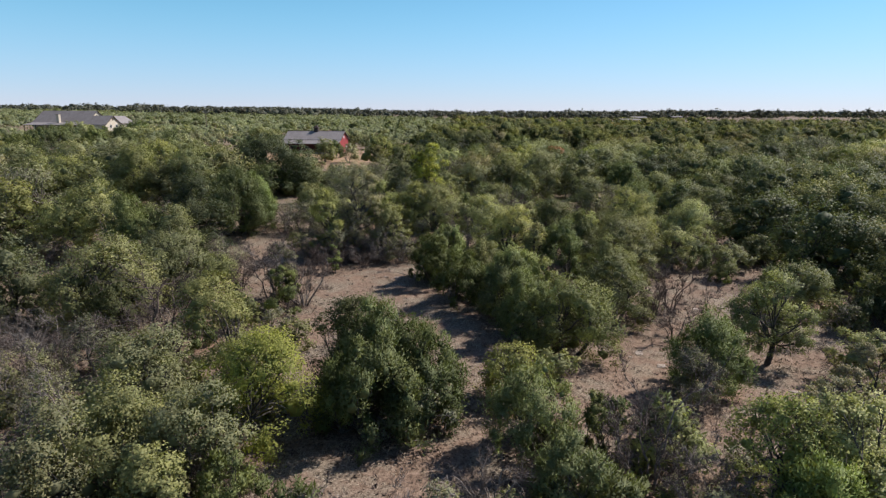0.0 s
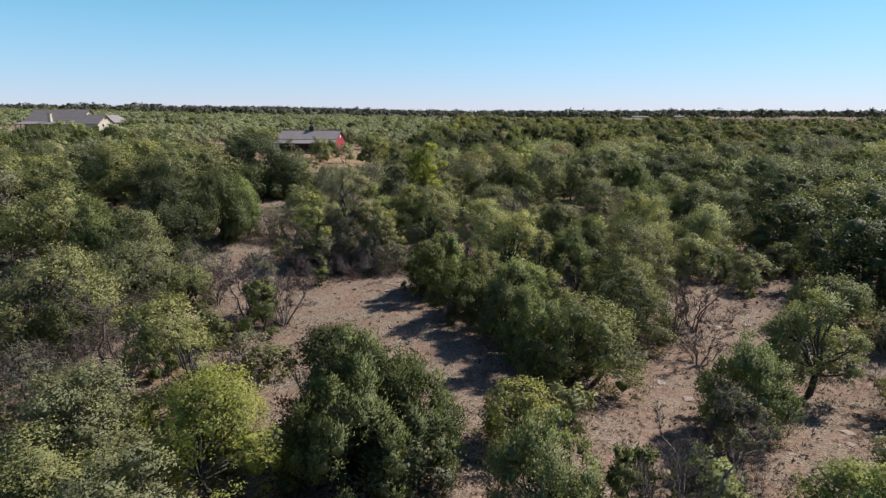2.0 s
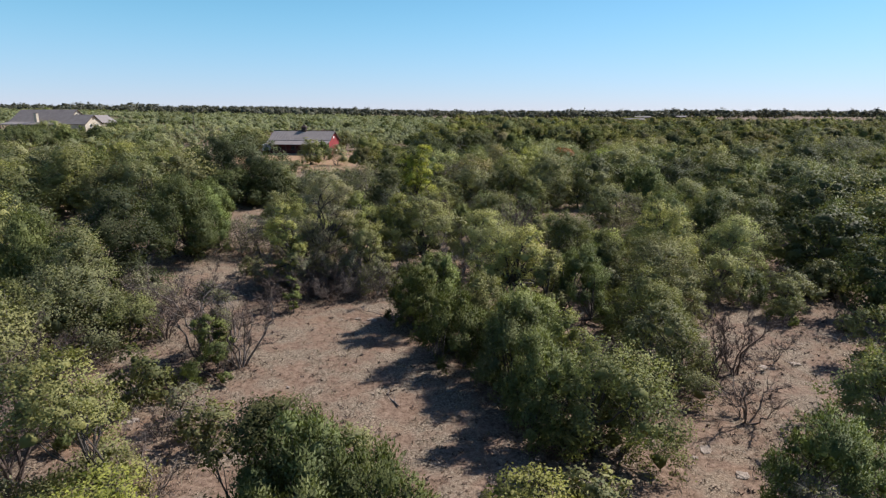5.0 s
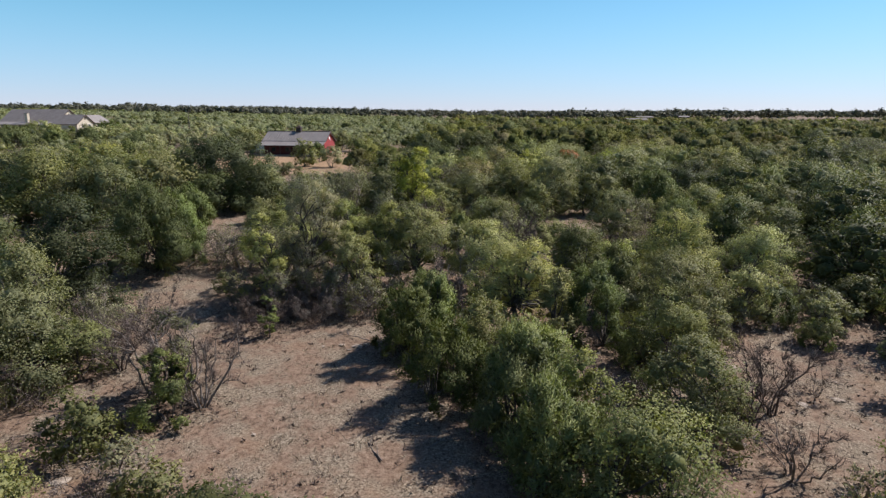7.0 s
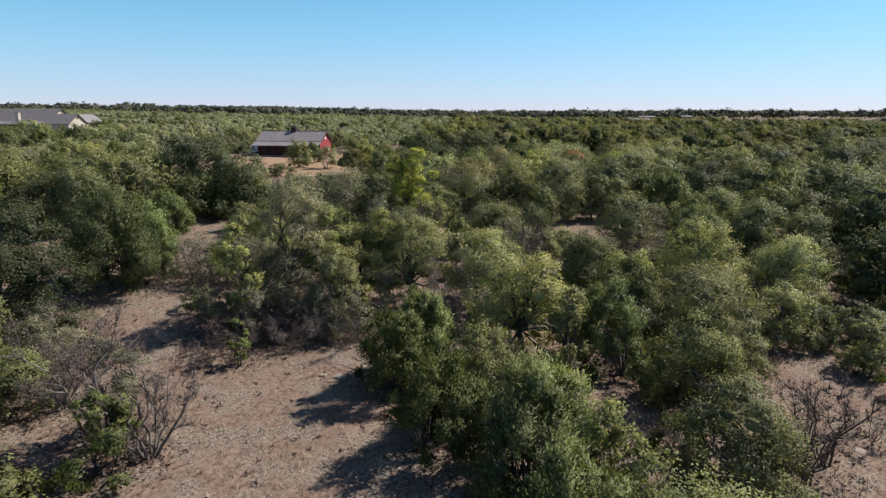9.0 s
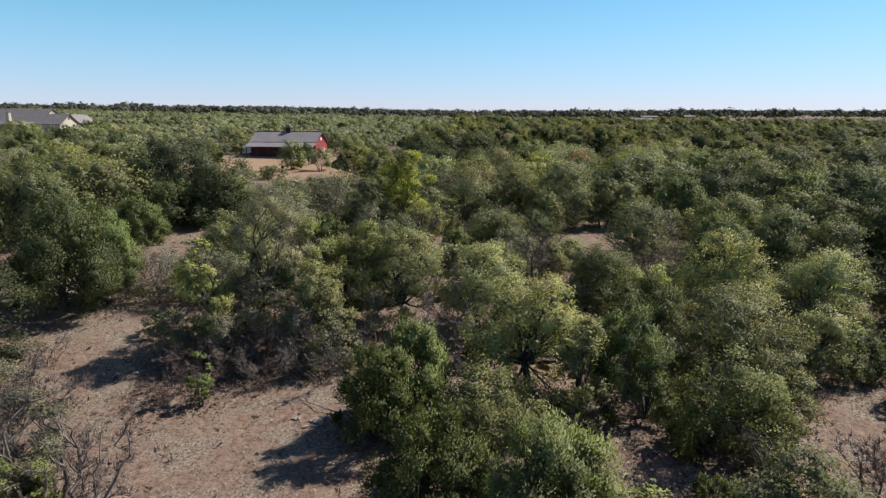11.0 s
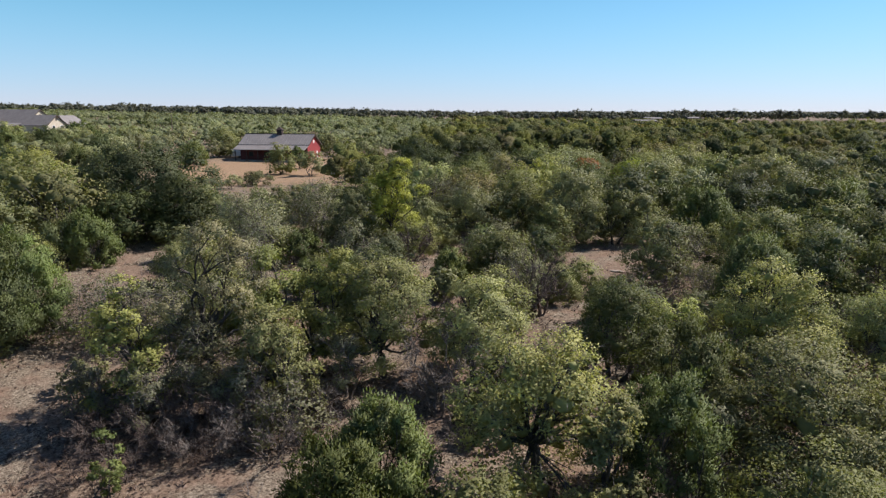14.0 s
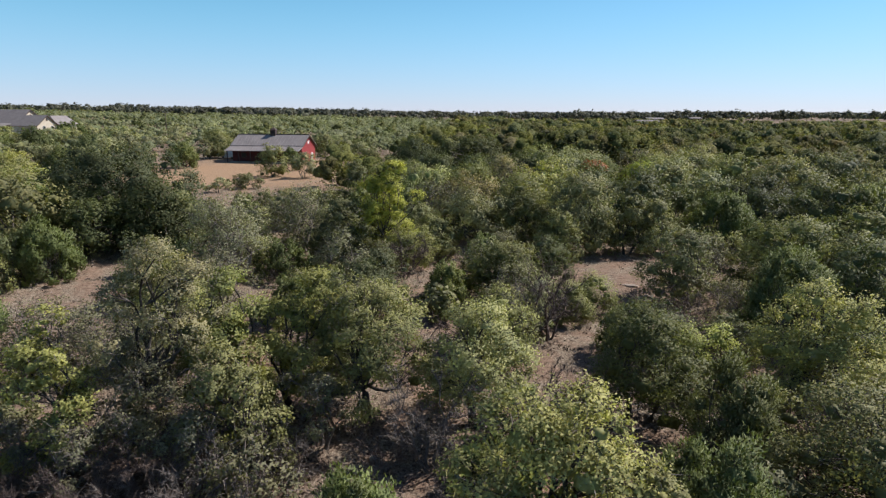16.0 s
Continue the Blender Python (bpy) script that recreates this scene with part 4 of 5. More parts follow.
woods, mesqs, dark = [], [], []
for _ in range(60000):
    y = 120 + 560 * rs.random() ** 0.75
    x = rs.uniform(-1, 1) * (0.80 * y + 14)
    mesq = is_mesquite(x, y)
    far = 1 + max(0.0, y - 260) / 400
    r = (2.3 + 2.9 * rs.random() ** 1.4) * far ** 0.8 * (0.85 if mesq else 1.0)
    if is_open(x, y, 0.8 * r) or in_field(x, y) or near_other(x, y, (0.46 if mesq else 0.66) * r):
        continue
    if x > -20 and y > 430 and (y > 600 or rs.random() > 0.22):
        continue
    thick = noise.noise((x * 0.022, y * 0.022, 3)) + 0.5 * noise.noise((x * 0.07, y * 0.07, 8))
    if not mesq and len(woods) < 2500:
        low = 0.58 if x > 40 and y > 345 else 1.0
        tall = low * (2.5 + 1.05 * r / far ** 0.8 + rs.uniform(-1.0, 1.9) + (3.0 if y < 240 else 0.8) * thick - max(0.0, y - 240) / 220)
        woods.append((x, y, max(tall, 2.6), min(r, max(tall, 2.6)), rs.random()))
        occupy(x, y, (0.46 if mesq else 0.66) * r)
    elif mesq and len(mesqs) < 3400:
        if thick > 0.30:
            continue
        if rs.random() < 0.07:
            woods.append((x, y, rs.uniform(4.2, 5.6), rs.uniform(2.2, 3.6), rs.choice((0.1, 0.35, 0.8))))
        else:
            mesqs.append((x, y, 2.0 + 0.55 * r / far ** 0.8 + rs.uniform(-0.3, 0.4) - 0.8 * thick, r, rs.random()))
        occupy(x, y, (0.46 if mesq else 0.66) * r)
for _ in range(2100):
    y = 580 + 980 * rs.random() ** 1.3
    x = rs.uniform(-1, 1) * (0.80 * y + 20)
    if in_field(x, y):
        continue
    s = 1 + (y - 400) / 900
    lump = noise.noise((x * 0.008, y * 0.008, 5))
    dark.append((x, y, (rs.uniform(5.0, 8.0) + 3.2 * lump + (0.8 if x < -60 else 0.0)) * (0.8 + 0.3 * s), rs.uniform(3.0, 5.0) * s, rs.random()))
for _ in range(60):
    x, y = rs.uniform(-4, 46), rs.uniform(150, 200)
    if not is_open(x, y) and (x - 20) ** 2 / 26 ** 2 + (y - 178) ** 2 / 26 ** 2 < 1:
        woods.append((x, y, rs.uniform(8.0, 10.0), rs.uniform(3.6, 5.0), rs.uniform(0.28, 0.60)))
for cx, cy, w, n in ((270, 640, 60, 26), (430, 650, 34, 16), (350, 660, 20, 6), (500, 690, 25, 10), (120, 650, 40, 14)):
    for _ in range(n):
        dark.append((cx + rs.gauss(0, w * 0.5), cy + rs.gauss(0, 8), rs.uniform(8.5, 12.0), rs.uniform(4.5, 7.0), rs.random()))
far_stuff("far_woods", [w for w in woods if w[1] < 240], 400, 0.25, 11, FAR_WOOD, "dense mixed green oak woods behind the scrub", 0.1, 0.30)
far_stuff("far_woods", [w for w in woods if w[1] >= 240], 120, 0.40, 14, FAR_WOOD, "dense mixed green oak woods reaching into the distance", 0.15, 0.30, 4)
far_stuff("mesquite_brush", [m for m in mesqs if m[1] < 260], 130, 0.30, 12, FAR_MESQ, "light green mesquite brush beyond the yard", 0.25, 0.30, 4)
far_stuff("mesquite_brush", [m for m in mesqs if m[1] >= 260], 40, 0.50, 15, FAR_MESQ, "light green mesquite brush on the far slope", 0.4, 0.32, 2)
far_stuff("horizon_woods", dark, 24, 1.0, 13, FAR_HAZED, "dark tree line along the horizon, haze in its colour", 0.1, 0.34, 2)


# ---- buildings ----
ROOF = surface("weathered_metal_roof", ((0.3, (0.19, 0.168, 0.156)), (0.7, (0.245, 0.220, 0.204))), 0.5, 0.7, 0.15, 2.0, 5.0)
ROOF_DARK = surface("grey_shingle_roof", ((0.3, (0.16, 0.140, 0.130)), (0.7, (0.22, 0.195, 0.180))), 0.6, 0.85, 0.3, 6.0, 8.0)
RED = surface("barn_red_boards", ((0.3, (0.22, 0.034, 0.036)), (0.7, (0.31, 0.055, 0.052))), 1.2, 0.75, 0.2, 8.0, 9.0)
# darker copy of the barn red, with the porch's shade in the colour
PORCH_SHADE_RED = surface("porch_shaded_red_boards", ((0.3, (0.075, 0.022, 0.022)), (0.7, (0.115, 0.035, 0.033))), 1.2, 0.8, 0.2, 8.0, 9.0)
DARK_TRIM = surface("dark_brown_trim", ((0.3, (0.045, 0.030, 0.026)), (0.7, (0.080, 0.055, 0.045))), 2.0, 0.7)
CREAM = surface("cream_limestone_wall", ((0.3, (0.43, 0.37, 0.28)), (0.7, (0.55, 0.485, 0.375))), 1.5, 0.85, 0.3, 5.0, 6.0)
WHITE = surface("white_paint", ((0.3, (0.70, 0.70, 0.69)), (0.7, (0.80, 0.80, 0.79))), 1.0, 0.5)
RUBBER = surface("black_rubber", ((0.3, (0.020, 0.020, 0.020)), (0.7, (0.035, 0.035, 0.035))), 4.0, 0.8)
POLE_WOOD = surface("weathered_pole_wood", ((0.3, (0.13, 0.10, 0.08)), (0.7, (0.21, 0.17, 0.14))), 2.0, 0.9)
GLASS, gn, gl, gb = material("dark_window_glass")
gb.inputs["Base Color"].default_value, gb.inputs["Roughness"].default_value, gb.inputs["Specular IOR Level"].default_value = (0.03, 0.035, 0.04, 1), 0.05, 0.8


def bm_part(name, bm, mat, parent, label="", bevel=0.0):
    if bevel:
        bmesh.ops.bevel(bm, geom=list(bm.edges), offset=bevel, segments=1, affect="EDGES")
    bmesh.ops.recalc_face_normals(bm, faces=bm.faces)
    me = bpy.data.meshes.new(name)
    bm.to_mesh(me)
    bm.free()
    me.materials.append(mat)
    return part(name, me, parent, label)


def box(name, lo, hi, mat, parent, label="", bevel=0.015):
    bm = bmesh.new()
    bmesh.ops.create_cube(bm, size=1.0)
    for v in bm.verts:
        v.co = [lo[k] + (v.co[k] + 0.5) * (hi[k] - lo[k]) for k in range(3)]
    return bm_part(name, bm, mat, parent, label, bevel)


def slab(name, a, b, c, d, thick, mat, parent, label=""):
    """A board between four corners, thickened downwards."""
    bm = bmesh.new()
    up = [bm.verts.new(p) for p in (a, b, c, d)]
    dn = [bm.verts.new((p[0], p[1], p[2] - thick)) for p in (a, b, c, d)]
    bm.faces.new(up)
    bm.faces.new(dn[::-1])
    for k in range(4):
        bm.faces.new((up[k], dn[k], dn[(k + 1) % 4], up[(k + 1) % 4]))
    return bm_part(name, bm, mat, parent, label)


def prism(name, profile, x0, x1, mat, parent, label=""):
    """A profile in y, z drawn out along x."""
    bm = bmesh.new()
    a = [bm.verts.new((x0, y, z)) for y, z in profile]
    b = [bm.verts.new((x1, y, z)) for y, z in profile]
    bm.faces.new(a)
    bm.faces.new(b[::-1])
    for k in range(len(a)):
        j = (k + 1) % len(a)
        bm.faces.new((a[k], b[k], b[j], a[j]))
    return bm_part(name, bm, mat, parent, label)


def roof_seams(parent, x0, x1, step, y0, z0, y1, z1, mat):
    """Raised seams running down a metal roof."""
    n = int((x1 - x0) / step)
    for k in range(1, n):
        x = x0 + k * (x1 - x0) / n
        slab("roof_seam", (x - 0.03, y0, z0 + 0.05), (x + 0.03, y0, z0 + 0.05), (x + 0.03, y1, z1 + 0.05), (x - 0.03, y1, z1 + 0.05), 0.05, mat, parent)


def barn():
    """Red barn with a grey metal roof, a lean-to porch along its front and a cupola."""
    b = new("barn")
    b.matrix_basis = pose(-40.1, 193.4, 4.25, 0, 0, -8)
    tagged(b, "red barn with grey metal roof, front porch and cupola", "barn")
    hl, eave, ridge, hw = 8.9, 3.85, 6.35, 4.6
    box("front_wall", (-hl, -hw, -0.3), (hl, -hw + 0.2, eave), PORCH_SHADE_RED, b, "dark red-brown board wall, porch shade put into its colour")
    box("back_wall", (-hl, hw - 0.2, -0.3), (hl, hw, eave), RED, b)
    prof = [(-hw + 0.2, -0.3), (hw - 0.2, -0.3), (hw - 0.2, eave), (0, ridge - 0.12), (-hw + 0.2, eave)]
    g1 = prism("gable_wall", prof, hl - 0.2, hl, RED, b, "sunlit red gable wall")
    prism("gable_wall", prof, -hl, -hl + 0.2, RED, b)
    o = hl + 0.45
    slope = (ridge - eave) / hw
    front = slab("roof_front", (-o, -hw - 0.1, eave - 0.05 + 0.15), (o, -hw - 0.1, eave + 0.10), (o, 0, ridge + 0.15), (-o, 0, ridge + 0.15), 0.14, ROOF, b, "grey metal roof slope")
    back = slab("roof_back", (o, hw + 0.5, eave - 0.5 * slope + 0.15), (-o, hw + 0.5, eave - 0.5 * slope + 0.15), (-o, 0, ridge + 0.15), (o, 0, ridge + 0.15), 0.14, ROOF, b)
    porch = slab("porch_roof", (-o, -hw - 3.2, 2.85), (o, -hw - 3.2, 2.85), (o, -hw - 0.12, 3.80), (-o, -hw - 0.12, 3.80), 0.12, ROOF, b, "lower porch roof of grey metal")
    roof_seams(front, -o, o, 0.9, -hw - 0.1, eave + 0.10, -0.05, ridge + 0.12, ROOF)
    roof_seams(porch, -o, o, 0.9, -hw - 3.2, 2.85, -hw - 0.15, 3.79, ROOF)
    box("ridge_cap", (-o, -0.15, ridge + 0.13), (o, 0.15, ridge + 0.24), DARK_TRIM, b)
    for s in (-1, 1):
        slab("barge_board", (s * o, -hw - 0.1, eave + 0.06), (s * (o + 0.04), -hw - 0.1, eave + 0.06), (s * (o + 0.04), 0, ridge + 0.13), (s * o, 0, ridge + 0.13), 0.30, DARK_TRIM, b)
        slab("barge_board", (s * o, 0, ridge + 0.13), (s * (o + 0.04), 0, ridge + 0.13), (s * (o + 0.04), hw + 0.5, eave - 0.18), (s * o, hw + 0.5, eave - 0.18), 0.30, DARK_TRIM, b)
    for k in range(7):
        x = -hl + 0.1 + k * (2 * hl - 0.2) / 6
        box("porch_post", (x - 0.09, -hw - 3.0, -0.3), (x + 0.09, -hw - 2.82, 2.80), DARK_TRIM, b)
    box("porch_floor", (-hl, -hw - 3.1, -0.3), (hl, -hw - 0.003, 0.12), STONE, b, "pale concrete porch floor")
    for y, w, z, lab in ((-2.4, 1.0, 2.15, "dark arched doorway"), (2.2, 0.9, 2.1, "pale gable door")):
        d = box("gable_door", (hl + 0.004, y - w / 2, 0.0), (hl + 0.06, y + w / 2, z), DARK_TRIM if y < 0 else WHITE, g1, lab)
    box("gable_window", (hl + 0.004, -0.4, 4.3), (hl + 0.05, 0.4, 5.0), WHITE, g1, "small white loft window")
    for x in (-6, -2, 5.5):
        w = box("window_frame", (x - 0.6, -hw - 0.05, 1.0), (x + 0.6, -hw - 0.004, 2.2), DARK_TRIM, b)
        box("window_pane", (x - 0.5, -hw - 0.07, 1.1), (x + 0.5, -hw - 0.052, 2.1), GLASS, w)
    box("porch_door", (1.4, -hw - 0.06, 0.12), (2.5, -hw - 0.004, 2.2), DARK_TRIM, b)
    c = box("cupola", (-0.65, -0.6, ridge - 0.2), (0.65, 0.6, ridge + 1.15), DARK_TRIM, b, "dark louvred cupola")
    bm = bmesh.new()
    bmesh.ops.create_cone(bm, cap_ends=True, segments=4, radius1=1.18, radius2=0.05, depth=0.8, matrix=pose(0, 0, ridge + 1.55, 0, 0, 45))
    bm_part("cupola_roof", bm, DARK_TRIM, c)
    box("weathervane", (-0.02, -0.02, ridge + 1.9), (0.02, 0.02, ridge + 2.5), DARK_TRIM, c)
    for k in range(4):
        box("louvre", (-0.5, -0.64, ridge + 0.35 + k * 0.18), (0.5, -0.602, ridge + 0.45 + k * 0.18), RUBBER, c)


def house():
    """Cream house with parallel grey gabled roofs, a stone chimney and a covered porch."""
    h = new("house")
    h.matrix_basis = pose(-162.5, 268, 9.4, 0, 0, -10)
    tagged(h, "cream stone house with grey shingle roofs and pale chimney", "house")

    def wing(x0, x1, yc, hw, eave, ridge, label):
        prof = [(yc - hw, -3.0), (yc + hw, -3.0), (yc + hw, eave), (yc, ridge - 0.1), (yc - hw, eave)]
        body = prism("wall", prof, x0, x1, CREAM, h, label)
        s = (ridge - eave) / hw
        for q in (-1, 1):
            e = hw + 0.5
            slab("roof", (x0 - 0.5, yc + q * e, eave - 0.5 * s + 0.12), (x1 + 0.5, yc + q * e, eave - 0.5 * s + 0.12), (x1 + 0.5, yc, ridge + 0.12), (x0 - 0.5, yc, ridge + 0.12), 0.18, ROOF_DARK, h)
        slab("fascia", (x1 + 0.5, yc - hw - 0.5, eave - 0.5 * s + 0.08), (x1 + 0.56, yc - hw - 0.5, eave - 0.5 * s + 0.08), (x1 + 0.56, yc, ridge + 0.08), (x1 + 0.5, yc, ridge + 0.08), 0.28, DARK_TRIM, h)
        slab("fascia", (x1 + 0.5, yc, ridge + 0.08), (x1 + 0.56, yc, ridge + 0.08), (x1 + 0.56, yc + hw + 0.5, eave - 0.5 * s + 0.08), (x1 + 0.5, yc + hw + 0.5, eave - 0.5 * s + 0.08), 0.28, DARK_TRIM, h)
        return body
    main = wing(-16.0, 10.2, 3.0, 6.8, 3.1, 8.0, "cream main wall under the tall roof")
    side = wing(12.0, 22.5, -3.0, 4.6, 2.6, 5.9, "cream gable wall of the side wing")
    box("rear_wall", (12.6, 4.6, -3.0), (19.2, 14.4, 2.9), CREAM, h, "cream wall of the rear wing")
    slab("rear_roof", (19.8, 4.2, 2.8), (19.8, 14.8, 2.8), (16.0, 13.4, 5.9), (16.0, 5.6, 5.9), 0.18, ROOF, h, "pale grey hipped roof slope")
    slab("rear_roof", (12.2, 14.8, 2.8), (12.2, 4.2, 2.8), (16.0, 5.6, 5.9), (16.0, 13.4, 5.9), 0.18, ROOF, h)
    slab("rear_roof", (12.2, 4.2, 2.8), (19.8, 4.2, 2.8), (16.05, 5.6, 5.9), (15.95, 5.6, 5.9), 0.18, ROOF, h)
    slab("rear_roof", (19.8, 14.8, 2.8), (12.2, 14.8, 2.8), (15.95, 13.4, 5.9), (16.05, 13.4, 5.9), 0.18, ROOF, h)
    slab("porch_roof", (-16.4, -9.0, 2.2), (9.6, -9.0, 2.2), (9.6, -3.95, 3.2), (-16.4, -3.95, 3.2), 0.15, ROOF, h, "low grey porch roof")
    for k in range(10):
        x = -16.0 + k * 2.8
        box("porch_post", (x, -8.8, -3.0), (x + 0.2, -8.6, 2.1), DARK_TRIM, h)
    ch = box("chimney", (-3.0, -5.2, 0.5), (-1.7, -4.0, 6.4), CREAM, h, "pale stone chimney", 0.04)
    box("chimney_cap", (-3.15, -5.35, 6.4), (-1.55, -3.85, 6.6), STONE, ch)
    for x0, y0, z0, par in ((22.504, -3.0, 4.0, side), (10.204, 3.0, 5.4, main)):
        box("gable_vent", (x0, y0 - 0.35, z0), (x0 + 0.06, y0 + 0.35, z0 + 0.9), DARK_TRIM, par, "dark gable vent")
    for y0 in (-5.2, -1.6):
        w = box("window_frame", (22.504, y0, 0.9), (22.56, y0 + 1.3, 2.3), WHITE, side)
        box("window_pane", (22.562, y0 + 0.1, 1.0), (22.58, y0 + 1.2, 2.2), GLASS, w)
    for x0 in (-8, -0.5, 4.0):
        w = box("window_frame", (x0, -3.86, 0.9), (x0 + 1.5, -3.804, 2.4), WHITE, main)
        box("window_pane", (x0 + 0.1, -3.88, 1.0), (x0 + 1.4, -3.862, 2.3), GLASS, w)


def trailer():
    """A white box trailer parked beside the barn."""
    t = new("box_trailer")
    t.matrix_basis = pose(-51.6, 197.0, 4.3, 0, 0, 12)
    tagged(t, "white enclosed box trailer parked beside the barn", "trailer")
    box("body", (-2.4, -1.05, 0.55), (2.4, 1.05, 2.35), WHITE, t, bevel=0.06)
    box("door_panel", (-2.44, -0.95, 0.65), (-2.404, 0.95, 2.25), ROOF, t)
    box("hitch_bar", (2.4, -0.08, 0.45), (3.6, 0.08, 0.58), DARK_TRIM, t)
    for y in (-1.0, 1.0):
        for x in (-0.45, 0.45):
            bm = bmesh.new()
            bmesh.ops.create_cone(bm, cap_ends=True, segments=16, radius1=0.35, radius2=0.35, depth=0.22, matrix=pose(x, y, 0.33, 90))
            bm_part("wheel", bm, RUBBER, t, "black rubber wheel")


def shed(x, y, length, width, wall, label):
    """A long low metal-roofed shed."""
    s = new("shed")
    s.matrix_basis = pose(x, y, float(ground_z(x, y)), 0, 0, 6)
    tagged(s, label, "shed", "far sheds")
    prism("wall", [(-width / 2, -0.5), (width / 2, -0.5), (width / 2, wall), (0, wall + width * 0.13), (-width / 2, wall)], -length / 2, length / 2, DARK_TRIM, s)
    for q in (-1, 1):
        slab("roof", (-length / 2 - 0.6, q * (width / 2 + 0.6), wall + 0.1), (length / 2 + 0.6, q * (width / 2 + 0.6), wall + 0.1), (length / 2 + 0.6, 0, wall + width * 0.13 + 0.25), (-length / 2 - 0.6, 0, wall + width * 0.13 + 0.25), 0.15, ROOF_DARK, s)


def utility_pole(x, y, h):
    p = new("utility_pole")
    p.matrix_basis = pose(x, y, float(ground_z(x, y)))
    tagged(p, "weathered wooden utility pole with a crossarm", "utility pole", "utility poles")
    v, f = tubes([(np.array([[0, 0, -0.5], [0, 0, h * 0.5], [0, 0, h]]), np.array([0.17, 0.15, 0.12]), 8)])
    part("pole", quad_mesh("pole", v, f, POLE_WOOD, True), p)
    box("crossarm", (-1.1, -0.06, h - 0.8), (1.1, 0.06, h - 0.62), POLE_WOOD, p)
    for x0 in (-1.0, 0.0, 1.0):
        box("insulator", (x0 - 0.05, -0.05, h - 0.62), (x0 + 0.05, 0.05, h - 0.42), WHITE, p, "white ceramic insulator")


barn()
house()
trailer()
shed(146, 480, 15, 8, 2.6, "low grey shed roof among far trees")
shed(178, 560, 14, 8, 2.8, "white-roofed shed at the far wood's edge")
shed(222, 585, 10, 7, 2.8, "small pale shed far behind the woods")
utility_pole(-118, 305, 9.5)
utility_pole(-150, 480, 10.0)

# ---- things on the open ground ----
def stone(x, y, size, flat, seed):
    """A weathered limestone lump, half sunk in the soil."""
    rng = np.random.default_rng(seed)
    bm = bmesh.new()
    bmesh.ops.create_icosphere(bm, subdivisions=2, radius=1.0)
    for v in bm.verts:
        v.co += Vector([round(c * 1.6) / 1.6 - c for c in v.co]) * 0.6
    sx, sy = size * rng.uniform(0.8, 1.3), size * rng.uniform(0.6, 1.0)
    for v in bm.verts:
        k = 1 + 0.6 * noise.noise(v.co * 1.4 + Vector((seed, 0, 0))) + 0.12 * noise.noise(v.co * 4 + Vector((0, seed, 0)))
        v.co = (v.co.x * sx * k, v.co.y * sy * k, max(-0.4, min(v.co.z * k, 0.75)) * size * flat)
    me = bpy.data.meshes.new("stone")
    bm.to_mesh(me)
    bm.free()
    me.materials.append(STONE)
    ob = new("stone", me)
    ob.matrix_basis = pose(x, y, float(ground_z(x, y)) + 0.02, 0, 0, seed * 53 % 360)
    tagged(ob, "pale weathered limestone lying on dry soil", "stone", "loose stones")


def fallen_branch(x, y, length, turn, seed):
    """A dead branch with side twigs, lying on the ground."""
    rng = np.random.default_rng(seed)
    a, b = np.array([0, 0, 0.05]), np.array([length, 0, 0.12])
    p = bent(rng, a, b, 7, 0.04)
    p[:, 2] = np.maximum(p[:, 2], 0.04)
    paths = [(p, np.linspace(0.04, 0.012, 7), 6)]
    for _ in range(7):
        o = p[int(rng.integers(1, 7))]
        e = o + np.array([rng.uniform(0.1, 0.5), rng.uniform(-0.5, 0.5), rng.uniform(0.0, 0.3)]) * length * 0.6
        paths.append((bent(rng, o, e, 4, 0.05), np.linspace(0.022, 0.006, 4), 4))
    v, f = tubes(paths)
    ob = new("fallen_branch", quad_mesh("fallen_branch", v, f, BARK_GREY, True))
    ob.matrix_basis = pose(x, y, float(ground_z(x, y)), 0, 0, turn)
    tagged(ob, "grey dead branch lying on bare ground", "branch", "fallen branches")


stone_at = random.Random(9)
for k, (cx, cy, sx, sy, n) in enumerate(((-4.6, 56.6, 1.6, 1.0, 9), (-9, 48, 6, 6, 10), (24, 52, 5, 7, 14), (14, 41, 4, 4, 8), (22, 34, 3, 2, 5), (-15, 44, 2, 2, 5), (2, 66, 4, 3, 4), (18, 90, 2, 5, 5))):
    for j in range(n):
        big = 0.12 if k == 1 else 0.36 if j < 3 else 0.14
        stone(cx + stone_at.gauss(0, sx * 0.6), cy + stone_at.gauss(0, sy * 0.6), big * stone_at.uniform(0.5, 1.1), 0.2, k * 31 + j)
fallen_branch(-3.4, 57.2, 2.6, 150, 1)
fallen_branch(0.6, 44.5, 2.2, 20, 2)
fallen_branch(8.2, 52.0, 2.8, 70, 3)
fallen_branch(16.5, 45.0, 3.0, 200, 4)
fallen_branch(-13.5, 62.6, 2.6, 10, 5)
fallen_branch(-1.5, 43.5, 2.4, 100, 6)
fallen_branch(12.0, 30.5, 2.6, 300, 7)
fallen_branch(-10.5, 60.8, 2.2, 190, 8)


# ---- dry grass, dead brush and fallen leaves, past counting ----
def scatter_points(rng, n, test):
    y = rng.uniform(18, 100, n * 2)
    x = rng.uniform(-1, 1, n * 2) * (0.74 * y + 5)
    ok = np.array([test(a, b) for a, b in zip(x, y)])
    return x[ok][:n], y[ok][:n]


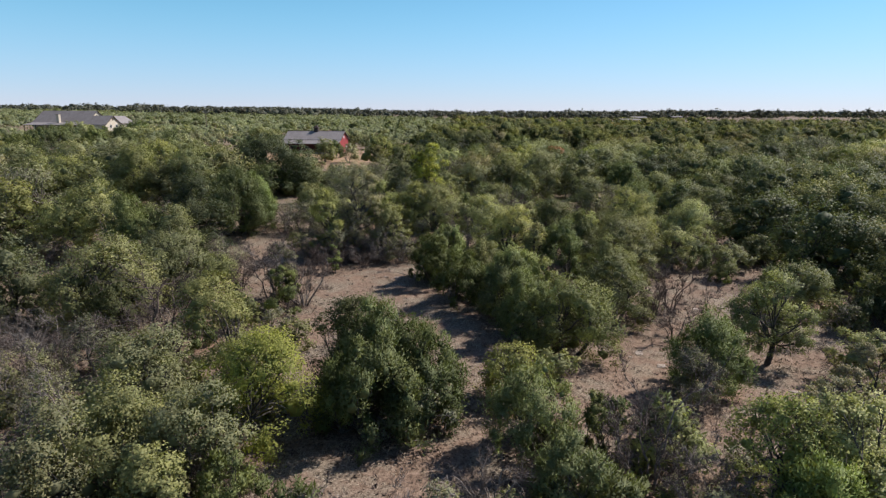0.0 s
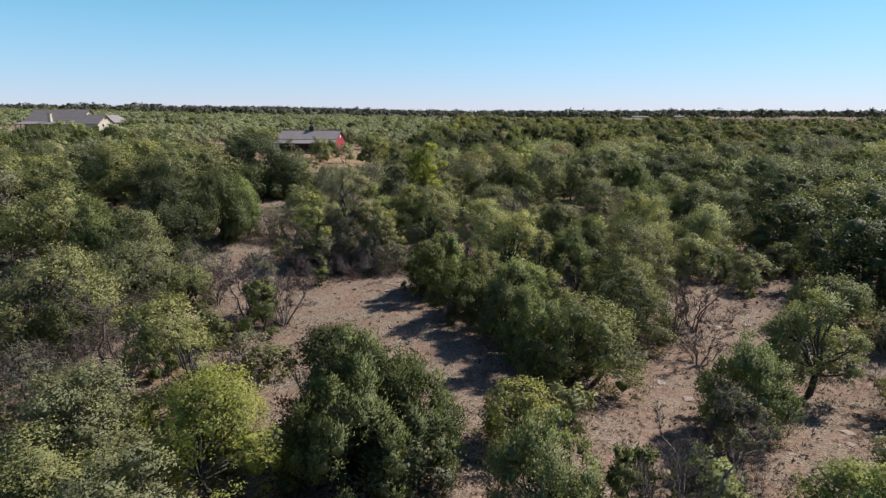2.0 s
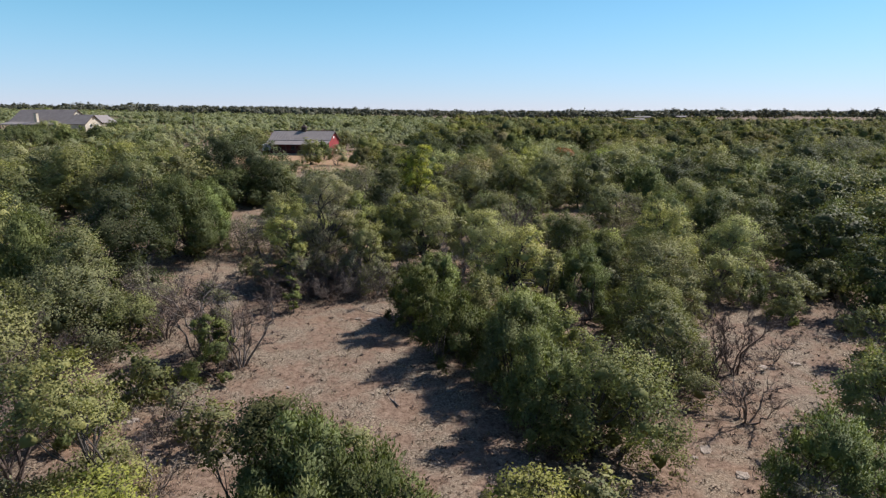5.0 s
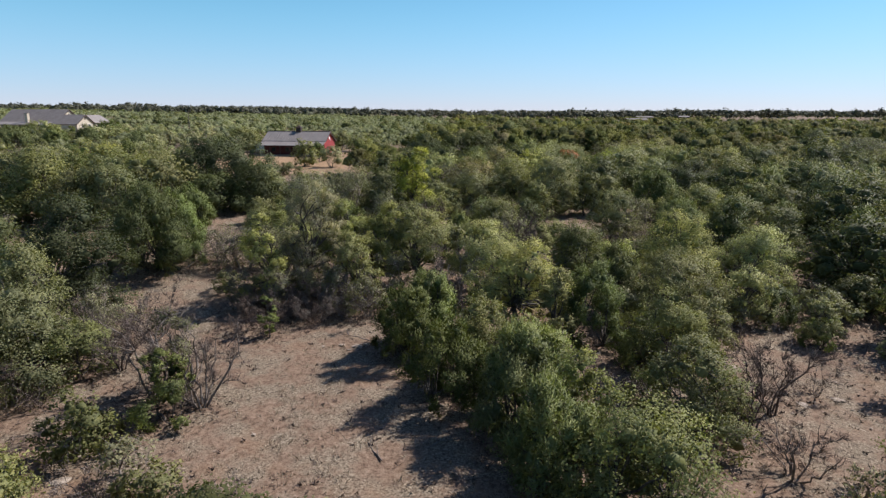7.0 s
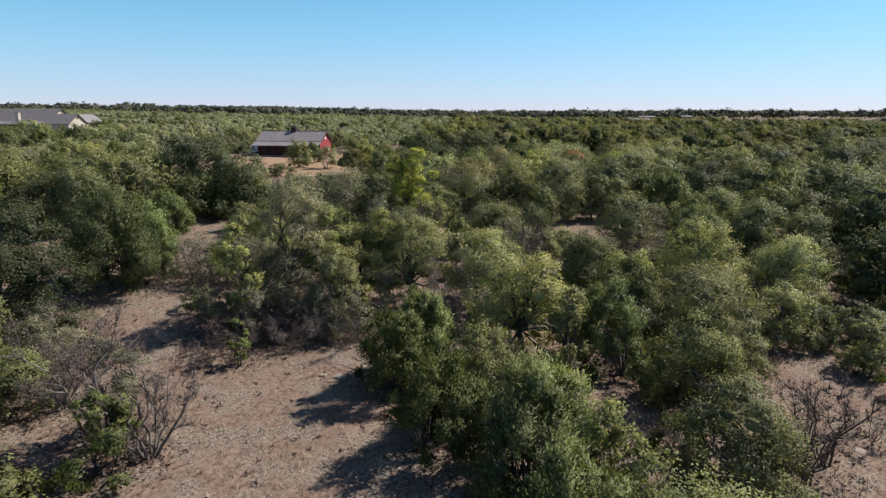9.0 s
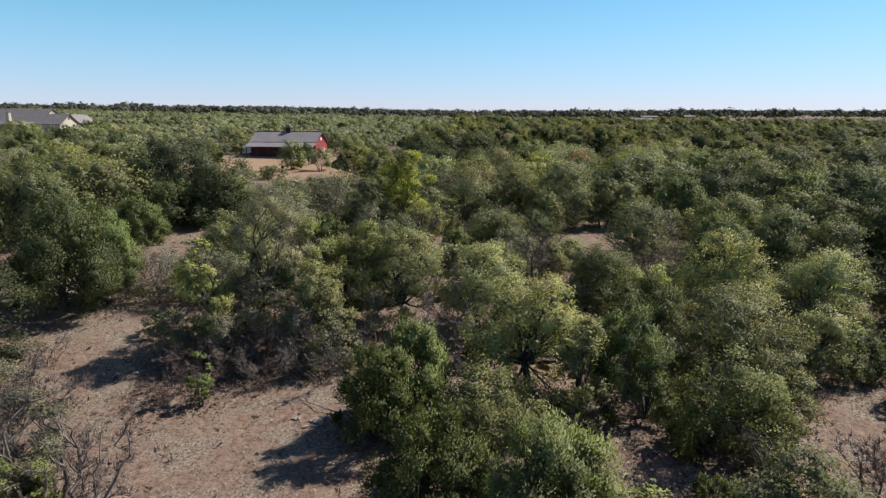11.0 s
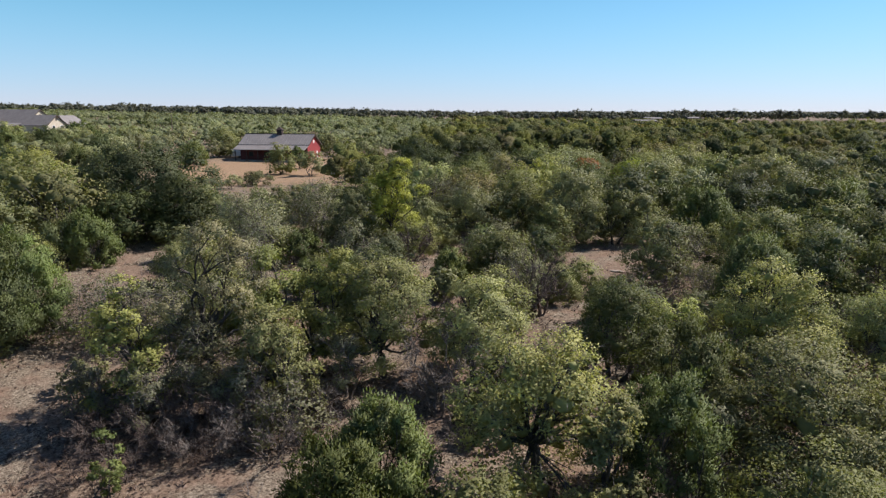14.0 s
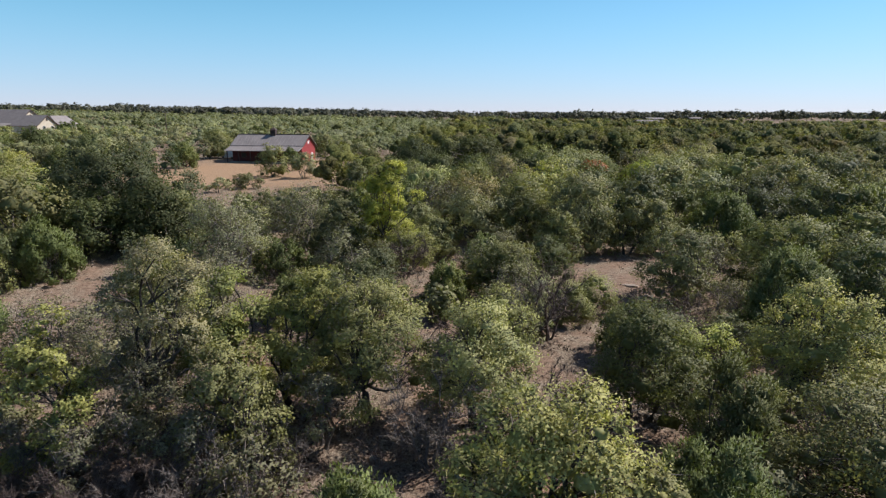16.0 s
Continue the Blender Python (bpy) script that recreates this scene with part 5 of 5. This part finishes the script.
rng = np.random.default_rng(21)
tx, ty = scatter_points(rng, 9000, lambda a, b: noise.noise((a * 0.25, b * 0.25, 9)) > -0.15)
per = 7
bx, by = np.repeat(tx, per) + rng.normal(0, 0.10, len(tx) * per), np.repeat(ty, per) + rng.normal(0, 0.10, len(tx) * per)
ax = unit(np.stack([rng.normal(0, 0.55, len(bx)), rng.normal(0, 0.55, len(bx)), np.ones(len(bx)) * 0.8], 1))
ln = rng.uniform(0.10, 0.32, len(bx))
gp = np.stack([bx, by, ground_z(bx, by) + 0.02], 1) + ax * ln[:, None] * 0.4
v, f = leaf_tris(gp, ax, unit(rng.normal(0, 1, (len(bx), 3))), ln, rng.uniform(0.015, 0.035, len(bx)))
tagged(new("dry_grass", quad_mesh("dry_grass", v, f, GRASS)), "tufts of dry straw-coloured grass on the soil", "grass", kind="stuff")

tx, ty = scatter_points(rng, 2400, lambda a, b: True)
per = 9
bx, by = np.repeat(tx, per) + rng.normal(0, 0.09, len(tx) * per), np.repeat(ty, per) + rng.normal(0, 0.09, len(tx) * per)
ax = unit(np.stack([rng.normal(0, 0.7, len(bx)), rng.normal(0, 0.7, len(bx)), np.ones(len(bx)) * 0.6], 1))
ln = rng.uniform(0.10, 0.28, len(bx))
gp = np.stack([bx, by, ground_z(bx, by) + 0.03], 1) + ax * ln[:, None] * 0.35
v, f = leaf_tris(gp, ax, unit(rng.normal(0, 1, (len(bx), 3))), ln, rng.uniform(0.03, 0.07, len(bx)))
tagged(new("dead_weeds", quad_mesh("dead_weeds", v, f, BARK_BROWN)), "small dark clumps of dead weeds on the soil", "weeds", kind="stuff")

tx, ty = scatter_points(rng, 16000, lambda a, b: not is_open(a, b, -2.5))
# extra dark leaves round the trunks, leaning to the shadow side, deepen the shade
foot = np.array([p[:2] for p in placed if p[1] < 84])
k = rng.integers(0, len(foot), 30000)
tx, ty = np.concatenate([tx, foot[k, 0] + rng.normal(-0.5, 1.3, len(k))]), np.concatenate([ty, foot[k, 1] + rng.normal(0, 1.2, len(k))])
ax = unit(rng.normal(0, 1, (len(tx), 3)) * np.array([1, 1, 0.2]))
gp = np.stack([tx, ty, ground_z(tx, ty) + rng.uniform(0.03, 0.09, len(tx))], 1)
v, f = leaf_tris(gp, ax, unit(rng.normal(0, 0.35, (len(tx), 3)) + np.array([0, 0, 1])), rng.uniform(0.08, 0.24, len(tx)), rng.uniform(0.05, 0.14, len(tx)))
tagged(new("litter_and_shade", quad_mesh("litter_and_shade", v, f, SHADE_LITTER)), "brown fallen leaves and twigs under the trees, thickened to deepen the shade", "leaf litter", kind="stuff")

tx, ty = scatter_points(rng, 300, lambda a, b: not is_open(a, b, 0.2))
paths = []
for a, b in zip(tx, ty):
    z, h = float(ground_z(a, b)), rng.uniform(0.5, 1.5)
    for _ in range(6):
        e = np.array([a, b, z]) + np.array([rng.normal(0, 0.4), rng.normal(0, 0.4), 1.0]) * h * rng.uniform(0.6, 1.0)
        o = np.array([a + rng.normal(0, 0.08), b + rng.normal(0, 0.08), z - 0.05])
        paths.append((np.array([o, (o + e) / 2 + rng.normal(0, 0.08, 3), e]), np.array([0.014, 0.010, 0.005]), 3))
        for _ in range(2):
            m = o + (e - o) * rng.uniform(0.4, 0.8)
            paths.append((np.array([m, m + (e - o) * 0.4 + rng.normal(0, 0.2, 3) * h]), np.array([0.008, 0.004]), 3))
v, f = tubes(paths)
tagged(new("dead_brush", quad_mesh("dead_brush", v, f, BARK_BROWN, True)), "thin brown dead brush beneath the trees", "brush", kind="stuff")
